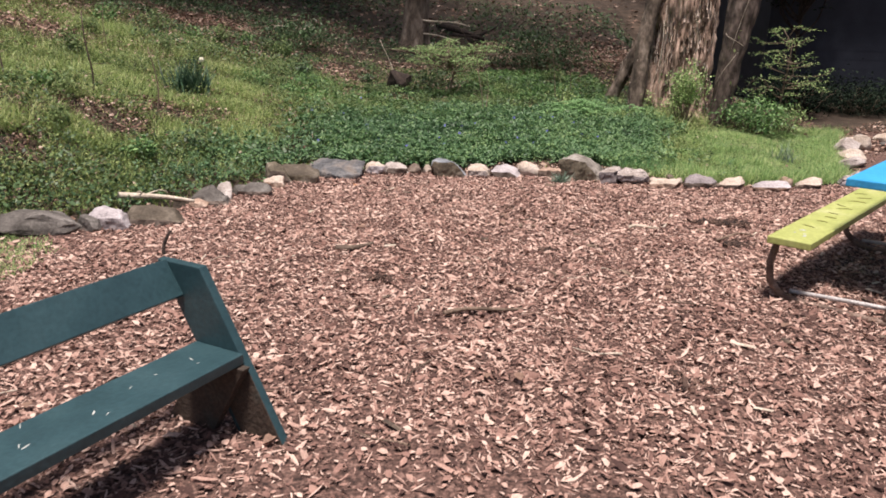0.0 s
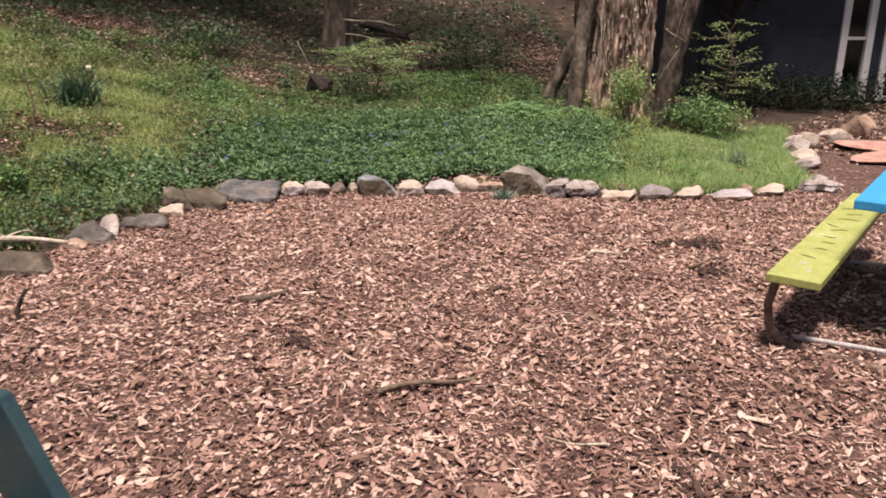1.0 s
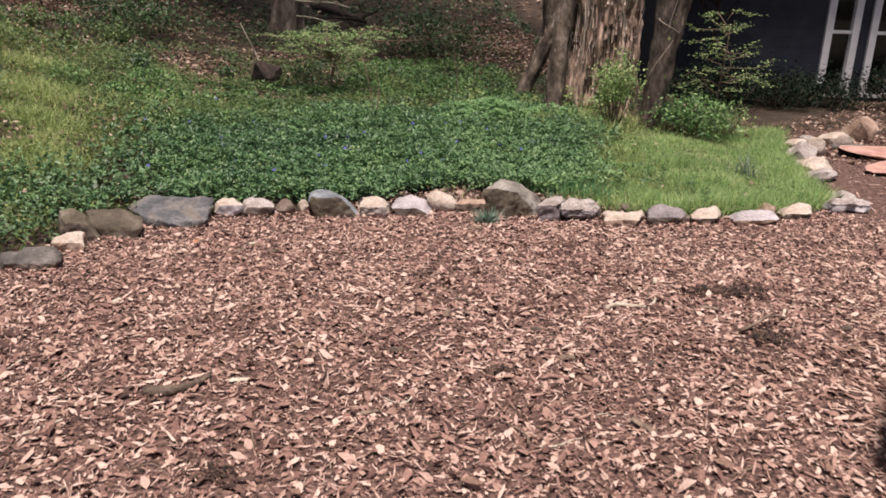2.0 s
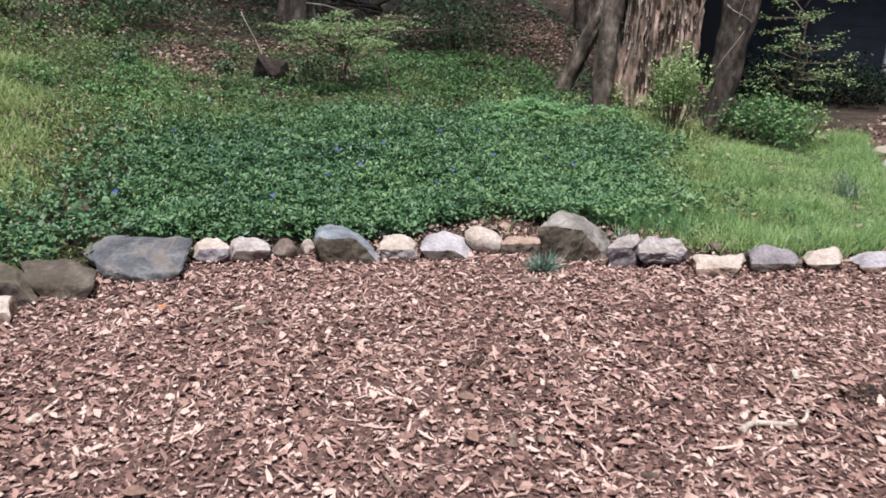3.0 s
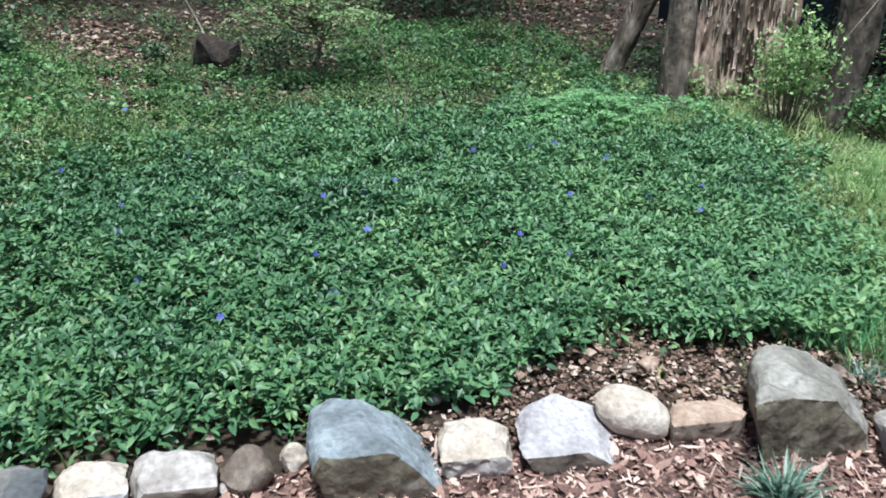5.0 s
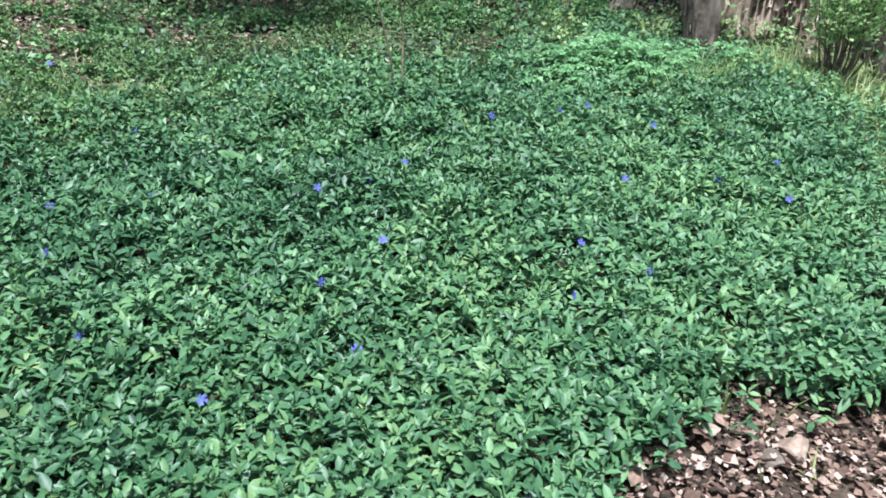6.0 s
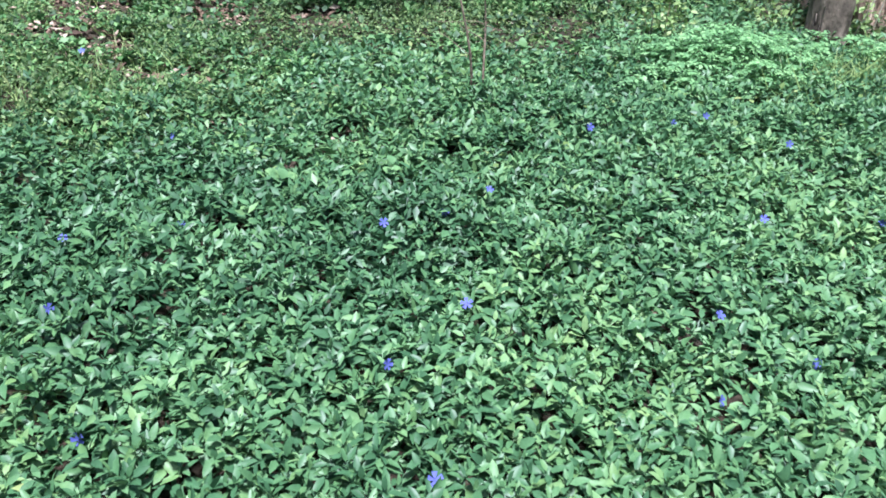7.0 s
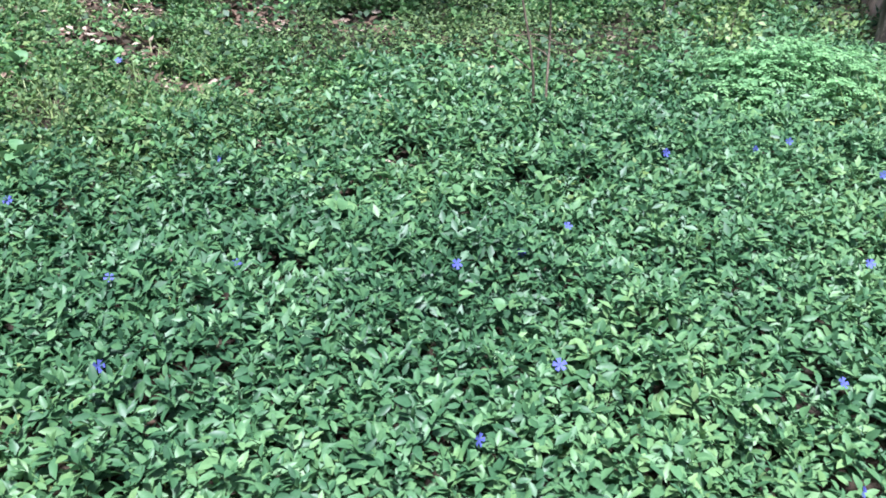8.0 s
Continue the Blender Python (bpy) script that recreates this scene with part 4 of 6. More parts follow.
# Thin dark marks across the near seat plank.
for i in range(9):
    x, y = rng.uniform(0.02, 0.10), 0.42 + i * 0.15
    pts = bent((x, y, SEAT_H), (x + rng.uniform(0.06, 0.12), y + rng.uniform(-0.06, 0.09), SEAT_H), 6, 0.008, i)
    pts[:, 2] = SEAT_H + 0.0005
    ob = new("scratch", tube_mesh("scratch", [tube(pts, [0.0015, 0.004, 0.005, 0.0045, 0.004, 0.0015], 5)], M_DARKMARK))
    ob.parent = seat_plank
    ob["label"] = "thin dark mark across the paint"
for i in range(5):
    bm = bmesh.new()
    bmesh.ops.create_icosphere(bm, subdivisions=1, radius=0.5)
    bmesh.ops.transform(bm, matrix=pose(rng.uniform(0.08, 0.16), rng.uniform(0.12, 0.32), SEAT_H + 0.0005, 0, 0, rng.uniform(0, 180)) @ Matrix.Diagonal((rng.uniform(0.02, 0.05), rng.uniform(0.01, 0.03), 0.002, 1)), verts=bm.verts)
    part("pale_smear", bm, M_PALEMARK, seat_plank)

# ---- house ----
house = thing("house", (9.0, 15.8, 0.0), "dark navy clapboard house with tall white-framed windows", "house")
HX0, HX1 = -2.8, 7.0


def house_box(name, x0, x1, y0, y1, z0, z1, mat, parent=house, label="", bevel=0.004):
    return part(name, box_bm(x1 - x0, y1 - y0, z1 - z0, pose((x0 + x1) / 2, (y0 + y1) / 2, (z0 + z1) / 2), bevel), mat, parent, label)


WINDOWS = ((-0.04, 0.63), (0.85, 1.52))
WZ0, WZ1 = 0.14, 2.45
edges = [HX0, WINDOWS[0][0], WINDOWS[0][1], WINDOWS[1][0], WINDOWS[1][1], HX1]
for x0, x1 in ((edges[0], edges[1]), (edges[2], edges[3]), (edges[4], edges[5])):
    house_box("wall", x0, x1, 0, 0.2, -0.6, 3.2, M_SIDING, bevel=0)
for x0, x1 in WINDOWS:
    house_box("wall", x0, x1, 0, 0.2, -0.6, WZ0, M_SIDING, bevel=0)
    house_box("wall", x0, x1, 0, 0.2, WZ1, 3.2, M_SIDING, bevel=0)
house_box("side_wall", HX0, HX0 + 0.2, 0.2, 3.6, -0.6, 3.2, M_SIDING, bevel=0)
house_box("side_wall", HX1 - 0.2, HX1, 0.2, 3.6, -0.6, 3.2, M_SIDING, bevel=0)
house_box("rear_wall", HX0 + 0.2, HX1 - 0.2, 3.4, 3.6, -0.6, 3.2, M_SIDING, bevel=0)
house_box("ceiling", HX0 + 0.2, HX1 - 0.2, 0.2, 3.4, 3.0, 3.18, M_SIDING, bevel=0)
part("roof", prism_bm([(-0.5, 3.18), (1.8, 4.3), (4.1, 3.18), (4.1, 3.3), (1.8, 4.45), (-0.5, 3.3)], HX1 - HX0 + 0.8, pose((HX0 + HX1) / 2, 0, 0, 0, 0, 90), 0), M_ROOF, house, "low dark shingle roof")
for i in range(18):
    z = 0.05 + i * 0.175
    for x0, x1 in ((HX0, edges[1] - 0.17), (edges[4] + 0.17, HX1)):
        part("clapboard", prism_bm([(0, z), (-0.022, z), (-0.008, z + 0.18), (0, z + 0.18)], x1 - x0, pose((x0 + x1) / 2, -0.001, 0, 0, 0, 90) @ Matrix.Scale(-1, 4, (1, 0, 0)), 0), M_SIDING, house)
for x0, x1 in WINDOWS:
    win = new("window")
    win.parent = house
    win["label"] = "tall white-framed window with one cross bar"
    for n, a in (("frame_board", (x0, x0 + 0.14, -0.05, 0.05, WZ0, WZ1)), ("frame_board", (x1 - 0.14, x1, -0.05, 0.05, WZ0, WZ1)), ("frame_board", (x0 - 0.01, x1 + 0.01, -0.06, 0.05, WZ0 - 0.08, WZ0)),
                 ("frame_board", (x0, x1, -0.05, 0.05, WZ1, WZ1 + 0.12)), ("cross_bar", (x0 + 0.14, x1 - 0.14, -0.02, 0.02, 1.20, 1.26))):
        house_box(n, *a, M_WHITE, win)
    pane = house_box("pane", x0 + 0.14, x1 - 0.14, 0.03, 0.036, WZ0, WZ1, M_GLASS, win, bevel=0)
    pane.visible_shadow = False


# ---- trees ----
def leaf_cloud(rng, centres, spread, count, size, flat=0.6):
    """Leaves scattered round clump centres: verts and faces."""
    c = np.asarray(centres, float)
    p = c[rng.integers(0, len(c), count)] + rng.normal(0, 1, (count, 3)) * np.array(spread)
    rot = turns(rng.uniform(0, 6.28, count), rng.normal(0, flat, count), rng.normal(0, flat, count))
    return scatter(*SIMPLE, p, rot, rng.uniform(0.6, 1.3, count) * size)


def tree(label, at, top, r0, r1, mat, seed, bark=0.06, ridges=13, seg=40, rings=60, flare=0.35, crown=None, leaf=M_WEED, bow=0.15, limbs=7, reach=1.0, strips=0, mid=None):
    """A trunk from at to top with limbs and, above, a loose crown of small leaves."""
    rng = np.random.default_rng(seed)
    z = h1(at[0], at[1])
    t = thing("tree", (at[0], at[1], z), label, "tree", "trees on the bank")
    end = np.array((top[0] - at[0], top[1] - at[1], top[2] - z))
    pts = bent((0, 0, -0.25), end, rings, bow, seed)
    rad = np.interp(np.linspace(0, 1, rings), [0, 0.3, 1], [r0, mid or 0.7 * r0 + 0.3 * r1, r1])
    v, f, c = tube(pts, rad, seg, 0.014, bark * (0.25 if strips else 0.6), ridges, seed, flare)
    axis = np.repeat(pts, seg, 0)
    rr = np.repeat(rad, seg)
    body = v[:len(axis)]
    for sc, amp in ((5.0, 0.12), (13.0, 0.11), (34.0, 0.09)):
        q = body - axis
        n = np.array([noise.noise(Vector((a[0] * sc / 3 + seed, a[1] * sc / 3, a[2] * sc / 8))) for a in (q * 1.0 + axis * np.array((0.0, 0.0, 1.0)))])
        body = body + (q / np.maximum(np.linalg.norm(q, axis=1), 1e-6)[:, None]) * (n * amp * (0.12 + rr))[:, None]
    v[:len(axis)] = body
    ob = new("trunk", tube_mesh("trunk", [(v, f, c)], mat))
    ob.parent = t
    if strips:
        k = rng.uniform(0.0, 0.38, strips)
        i = (k * (rings - 1)).astype(int)
        an = rng.uniform(0, 6.28, strips)
        rs = rad[i] * (1 + flare * np.exp(-k * 16)) * rng.uniform(0.99, 1.05, strips)
        p = pts[i] + np.stack([np.cos(an) * rs, np.sin(an) * rs, np.zeros(strips)], -1)
        sz = np.stack([rng.uniform(0.010, 0.032, strips), rng.lognormal(-1.7, 0.5, strips), rng.uniform(0.008, 0.026, strips)], -1)
        sz = sz * min(1.0, 0.35 + r0 * 1.7)
        stuff("shaggy_bark", [scatter(*CHIP, p, turns(an - math.pi / 2, math.pi / 2 + rng.normal(0, 0.06, strips), rng.normal(0, 0.12, strips)), sz)], M_SHAGGY if r0 > 0.2 else M_FLAKY, "hanging strips of shaggy bark", "", t)
    tips = []
    for i in range(limbs):
        k = rng.uniform(0.62, 1.0)
        a = pts[int(k * (rings - 1))]
        an = i * 2.4 + rng.uniform(-0.4, 0.4)
        ln = rng.uniform(1.6, 3.2) * reach
        b = a + np.array((math.cos(an) * ln, math.sin(an) * ln, rng.uniform(0.6, 2.2)))
        q = bent(a, b, 9, 0.15, seed * 31 + i)
        r = np.interp(k, [0, 1], [r0, r1]) * 0.5
        ob = new("limb", tube_mesh("limb", [tube(q, np.linspace(r, 0.02, 9), 8, 0.02)], mat))
        ob.parent = t
        tips += [q[-1], q[-3], q[-5]]
    if crown:
        # Large crowns get bigger leaves so that they cast more shade.
        v, f = leaf_cloud(rng, tips, (0.7 * reach, 0.7 * reach, 0.45), crown, 0.18 if crown > 5000 else 0.13)
        stuff("crown", [(v, f)], leaf, "loose fresh spring leaves, added above the view", "", t)
    return t


old = tree("old tree with a broad trunk of shaggy red-brown bark", (3.50, 12.15), (3.78, 12.5, 9.5), 0.45, 0.34, M_UNDERBARK, 1, 0.12, 30, 180, 140, 0.12, 300, M_WEED, 0.05, 5, 1.0, 4200)
tree("slim leaning grey-brown trunk beside the shaggy tree", (2.74, 11.68), (3.75, 12.7, 6.5), 0.105, 0.10, M_BARK, 2, 0.10, 11, 48, 80, 0.25, 60, M_WEED, 0.04, 3, 1.0, 60)
tree("slender grey stem leaning into the old tree's trunk", (2.48, 12.68), (3.85, 12.75, 3.6), 0.075, 0.15, M_BARK, 3, 0.10, 11, 48, 80, 0.35, None, M_WEED, 0.04, 0, 1.0, 60)
leaning = tree("dark leaning trunk with small ivy leaves climbing it", (3.82, 11.20), (4.74, 11.6, 7.5), 0.095, 0.15, M_DARKBARK, 4, 0.08, 13, 64, 110, 0.10, 60, M_WEED, 0.03, 3, mid=0.20)
# Slope tree: its wide crown, out of view, is added for the shade.
tree("grey woodland tree on the slope", (-0.84, 18.7), (-0.3, 18.9, 9), 0.25, 0.18, M_SLOPEBARK, 5, 0.03, 17, 32, 50, 0.9, 17000, M_WEED, 0.1, 20, 2.2)
# Trees hidden or out of view, added so their crowns shade the slope.
for i, (x, y, r) in enumerate(((-5.6, 20.5, 0.22), (6.0, 23.5, 0.3), (-8.6, 15.5, 0.2), (5.0, 19.3, 0.2), (-9.5, 19, 0.28), (-3.4, 27, 0.3), (7.5, 29, 0.32), (-13, 25, 0.3), (1.2, 31, 0.28), (-7.6, 31, 0.3))):
    tree("distant grey-brown tree added to shade the slope", (x, y), (x + 0.4 * math.sin(i * 2.1), y + 0.3, 10 + h1(x, y)), r, r * 0.6, M_BARK, 20 + i, 0.04, 15, 20, 30, 0.5, 6500 if x < 1 else 900, M_WEED, 0.2, 8, 1.5)

# ivy on the leaning trunk: a climbing line of small leaves, and thin pale vines
rng = np.random.default_rng(7)
n = 230
k = rng.uniform(0.01, 0.42, n)
an = 4.95 + 0.25 * np.sin(k * 22) + rng.normal(0, 0.13, n)
reach = 0.108 + np.minimum(k, 0.3) * 0.37
p = np.stack([k * 0.92 + np.cos(an) * reach, k * 0.40 + np.sin(an) * reach, k * 7.3 - 0.1], -1)
v, f = scatter(*SIMPLE, p, turns(an + 1.57, rng.normal(-0.6, 0.5, n), rng.normal(0, 0.5, n)), rng.uniform(0.03, 0.065, n))
stuff("ivy", [(v, f)], M_PALELEAF, "small pale ivy leaves", "", leaning)
for z0, z1, a0, a1, r, bulge in ((0.55, 1.15, 3.4, 5.4, 0.003, 0.02), (1.25, 1.05, 3.5, 5.6, 0.0035, 0.05), (0.0, 2.2, 4.9, 5.1, 0.003, 0.0), (1.0, 2.6, 4.3, 5.3, 0.003, 0.03)):
    pts = []
    for q in np.linspace(0, 1, 12):
        zz, aa = z0 + (z1 - z0) * q, a0 + (a1 - a0) * q
        rr = 0.10 + 0.05 * zz + bulge * math.sin(math.pi * q)
        pts.append((zz / 7.3 * 0.92 + math.cos(aa) * rr, zz / 7.3 * 0.40 + math.sin(aa) * rr, zz))
    ob = new("vine", tube_mesh("vine", [tube(pts, [r] * 12, 5)], M_DRIFT))
    ob.parent = leaning
    ob["label"] = "thin pale vine"
for x0, z0, x1, z1 in ((-0.62, 0.15, -0.42, 1.3), (-0.50, 0.1, -0.30, 0.9), (-0.36, 0.2, -0.40, 1.5), (0.06, 0.3, 0.02, 1.4)):
    ob = new("vine", tube_mesh("vine", [tube(bent((x0, -0.52, z0 - 0.15), (x1, -0.47, z1), 9, 0.03, int(z1 * 10)), [0.0035] * 9, 5)], M_DRIFT))
    ob.parent = old
    ob["label"] = "thin pale vine"


# ---- shrubs ----
def shrub(name, label, category, at, width, tall, stems, leaves, size, mat, seed, tiers=False, stem_r=0.008, group="", flat=0.6, low=0.7, wood=None):
    """A shrub: thin branching stems, with leaves along and round their outer ends."""
    rng = np.random.default_rng(seed)
    t = thing(name, (at[0], at[1], h1(at[0], at[1])), label, category, group)
    tubes, tips = [], []
    for i in range(stems):
        an, out = i * 2.39996 + rng.uniform(-0.3, 0.3), width / 2 * math.sqrt((i + 0.6) / stems)
        zz = tall * (rng.uniform(low, 1.0) if tiers else (1.05 - 0.45 * out / (width / 2)) * rng.uniform(0.75, 1.05))
        a = (math.cos(an) * out * 0.12, math.sin(an) * out * 0.12, -0.05)
        if tiers:
            a = (0, 0, zz * (rng.uniform(0.5, 0.8) if low > 0.5 else rng.uniform(0.84, 0.97)))
        b = (math.cos(an) * out, math.sin(an) * out, zz)
        q = bent(a, b, 8, 0.05 * width, seed * 50 + i)
        tubes.append(tube(q, np.linspace(stem_r, stem_r * 0.3, 8), 5))
        tips += [q[j] for j in ((7, 6, 5, 4) if not tiers else (7, 6, 5, 4, 3))]
    if tiers:
        q = bent((0, 0, -0.05), (0.05, 0, tall * 0.9), 8, 0.03, seed)
        tubes.append(tube(q, np.linspace(stem_r * 2, stem_r, 8), 6))
    for tb in tubes:
        ob = new("stem", tube_mesh("stem", [tb], wood or M_TWIG))
        ob.parent = t
    sp = (0.045 if tiers else 0.10) * width
    v, f = leaf_cloud(rng, tips, (sp, sp, sp * (0.16 if tiers else 0.8)), leaves, size, 0.35 if tiers else flat)
    v[:, 2] = np.maximum(v[:, 2], 0.0)
    stuff("foliage", [(v, f)], mat, "", "", t)
    return t


shrub("shrub", "small shrub with flat tiers of fresh green leaves", "shrub", (0.06, 12.75), 1.75, 0.80, 28, 2800, 0.042, M_TIER, 1, True, 0.010)


def fern(label, at, rx, ry, tall, fronds, mat, seed):
    """A clump of arching fronds, each a thin rib with two rows of small leaflets that shorten to the tip."""
    rng = np.random.default_rng(seed)
    t = thing("fern_clump", (at[0], at[1], h1(at[0], at[1])), label, "plant")
    pos, yaw, tilt, size, ribs = [], [], [], [], []
    for i in range(fronds):
        a = rng.uniform(0, 6.28)
        k = math.sqrt(rng.uniform(0, 1))
        ox, oy = math.cos(a) * rx * k, math.sin(a) * ry * k
        d = rng.uniform(0, 6.28)
        ln, top = rng.uniform(0.16, 0.32), tall * rng.uniform(0.2, 1.1) * (1 - 0.7 * k * k)
        pts = [(ox, oy, -0.03), (ox + math.cos(d) * ln * 0.15, oy + math.sin(d) * ln * 0.15, top * 0.8), (ox + math.cos(d) * ln * 0.5, oy + math.sin(d) * ln * 0.5, top), (ox + math.cos(d) * ln, oy + math.sin(d) * ln, top * 0.9)]
        ribs.append(tube(pts, [0.003, 0.0025, 0.002, 0.001], 4))
        for j in range(13):
            q = 0.2 + 0.8 * j / 12
            x, y = ox + math.cos(d) * ln * q, oy + math.sin(d) * ln * q
            z = top * (0.86 + 0.14 * math.sin(math.pi * min(1, q * 1.1)))
            for side in (-1, 1):
                pos.append((x, y, z + rng.uniform(-0.008, 0.008)))
                yaw.append(d - math.pi / 2 + side * rng.uniform(0.8, 1.3))
                tilt.append(rng.normal(-0.1, 0.25))
                size.append((0.036 * (1.15 - 0.8 * q)) * rng.uniform(0.8, 1.3))
    v, f = scatter(*SIMPLE, np.array(pos), turns(np.array(yaw), np.array(tilt), rng.normal(0, 0.25, len(pos))), np.array(size))
    stuff("foliage", [(v, f)], mat, "", "", t)
    ob = new("rib", tube_mesh("rib", ribs, mat))
    ob.parent = t
    ob["kind"] = "stuff"
    return t


fern("feathery soft green fern-like clump among periwinkle", (1.92, 11.25), 0.50, 0.30, 0.27, 300, M_FERN, 2)
fern("lower feathery blue-green clump at the fern's edge", (1.50, 11.12), 0.22, 0.16, 0.17, 60, M_FERN, 3)
fern("small fern-like clump at the foot of the trunks", (2.62, 11.35), 0.25, 0.20, 0.22, 80, M_FERN, 4)
shrub("herb", "upright yellow-green herb beside the fern", "plant", (1.76, 11.75), 0.34, 0.42, 8, 260, 0.04, M_PALELEAF, 8, stem_r=0.004)
shrub("sprout", "yellow-green sprouts at the foot of the trunks", "plant", (2.95, 11.72), 0.36, 0.34, 7, 130, 0.05, M_PALELEAF, 61, stem_r=0.004, group="sprouts at the trunks")
shrub("sprout", "yellow-green sprouts at the foot of the trunks", "plant", (2.55, 11.95), 0.30, 0.22, 6, 90, 0.045, M_PALELEAF, 62, stem_r=0.004, group="sprouts at the trunks")
shrub("sprout", "yellow-green sprouts at the foot of the trunks", "plant", (3.28, 11.60), 0.34, 0.28, 6, 110, 0.045, M_LIGHTLEAF, 63, stem_r=0.004, group="sprouts at the trunks")
shrub("shrub", "dark brushy mound of undergrowth on the slope", "shrub", (1.8, 16.4), 2.3, 0.62, 40, 3600, 0.06, M_DARKLEAF, 9)
shrub("shrub", "dark tangled undergrowth under the woodland trees", "shrub", (-2.9, 15.2), 1.9, 0.45, 30, 2200, 0.06, M_DARKLEAF, 10)
shrub("shrub", "light green leafy shrub growing between the trunks", "shrub", (3.31, 11.0), 0.52, 0.94, 20, 2100, 0.037, M_LIGHTLEAF, 4, flat=0.8)
shrub("shrub", "green leafy shrub at the leaning trunk", "shrub", (4.25, 10.95), 0.95, 0.46, 32, 2700, 0.045, M_MIDLEAF, 5)
shrub("shrub", "green shrub with paler twigs near the path", "shrub", (4.8, 11.15), 0.6, 0.42, 18, 520, 0.04, M_LIGHTLEAF, 6)
shrub("sapling", "sapling with sparse flat sprays of pale leaves", "sapling", (4.85, 11.55), 1.35, 1.40, 24, 1500, 0.032, M_LIGHTLEAF, 7, True, 0.008, low=0.32)
# Near-black leaves: hedge and evergreen also stand in for shade at the wall.
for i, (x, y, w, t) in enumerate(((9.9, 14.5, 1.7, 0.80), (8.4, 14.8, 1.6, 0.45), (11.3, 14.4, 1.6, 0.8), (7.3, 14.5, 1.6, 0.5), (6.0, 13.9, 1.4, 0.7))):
    shrub("shrub", "dark evergreen shrub against the navy house", "shrub", (x, y), w, t, 40, 4800, 0.05, M_SHADELEAF, 20 + i, group="shrubs along the house")
shrub("evergreen_tree", "dark drooping evergreen in front of the house", "tree", (6.4, 14.9), 2.2, 3.4, 60, 9000, 0.08, M_SHADELEAF, 31, True, 0.02, wood=M_DARKWOOD)


def tuft(name, label, at, count, tall, width, spread, mat, seed, category="plant", droop=-0.15):
    rng = np.random.default_rng(seed)
    t = thing(name, (at[0], at[1], h1(at[0], at[1])), label, category)
    yaw = rng.uniform(0, 6.28, count)
    p = np.stack([rng.normal(0, spread, count), rng.normal(0, spread, count), np.full(count, -0.01)], -1)
    v, f = scatter(*BLADE, p, turns(yaw, rng.normal(droop, 0.28, count), rng.normal(0, 0.15, count)), np.stack([rng.uniform(0.7, 1.2, count) * width, tall * rng.uniform(0.3, 1.3, count), tall * rng.uniform(0.7, 1.1, count)], -1))
    stuff("foliage", [(v, f)], mat, "", "", t)
    return t


tuft("grass_tuft", "striped blue-green tuft of drooping grass in the mulch", (1.15, 7.56), 120, 0.15, 0.011, 0.020, M_BLUEBLADE, 1, droop=-0.6)
tuft("grass_tuft", "small striped tuft of grass behind the boulder", (1.78, 8.05), 60, 0.10, 0.008, 0.02, M_BLUEBLADE, 5, droop=-0.5)
tuft("grass_tuft", "soft green clump of grass behind the edging stones", (1.92, 8.36), 460, 0.17, 0.006, 0.12, M_BRIGHTLEAF, 6)
tuft("grass_tuft", "loose green clump of grass behind the edging stones", (2.2, 8.22), 260, 0.14, 0.006, 0.11, M_BRIGHTLEAF, 7)
daffodil = tuft("daffodil", "clump of upright blue-green daffodil leaves with one pale flower", (-3.15, 9.75), 170, 0.42, 0.024, 0.10, M_REED, 2)
bm = bmesh.new()
bmesh.ops.create_uvsphere(bm, u_segments=10, v_segments=6, radius=0.026)
for v in bm.verts:
    v.co *= 1 + 0.3 * math.sin(5 * math.atan2(v.co.y, v.co.x))
bmesh.ops.transform(bm, matrix=pose(0.16, -0.02, 0.41), verts=bm.verts)
part("flower", bm, M_DAFF, daffodil, "pale cream flower head")
tuft("grass_tuft", "upright tuft of darker grass in the lawn", (4.0, 9.15), 45, 0.24, 0.010, 0.05, M_BLUEBLADE, 3)

rh = random.Random(21)
for i in range(34):
    x, y = rh.uniform(-5.5, 2.0), rh.uniform(9.8, 14.5)
    if i < 8:
        x, y = rh.uniform(-4.4, -1.9), rh.uniform(6.2, 8.2)
    w = rh.uniform(0.22, 0.5)
    if x > -2.4 and y < 11.5 and i >= 8:
        continue
    if depth_in_bed(np.array([x]), np.array([y]))[0] < 0.3:
        continue
    shrub("herb", "low leafy herb growing through the bank's weeds", "plant", (x, y), w, w * rh.uniform(0.5, 0.9), 6, int(240 * w / 0.3), rh.uniform(0.035, 0.06), (M_MIDLEAF, M_BANKLEAF, M_DARKLEAF, M_BANKLEAF)[i % 4], 100 + i, stem_r=0.004, group="herbs on the bank")

# ---- stump and sticks ----
def lump(name, label, at, size, mat, seed, category):
    ob = rock(label, at, size, mat, seed, 20, 0, 18, cuts=5, blocky=0.5)
    ob.name = name
    ob.data.name = name
    ob["category"] = category
    ob["group"] = ""
    return ob


lump("tree_stump", "dark rotten tree stump among green weeds", (-0.80, 13.2), (0.46, 0.34, 0.40), M_DARKWOOD, 61, "stump")


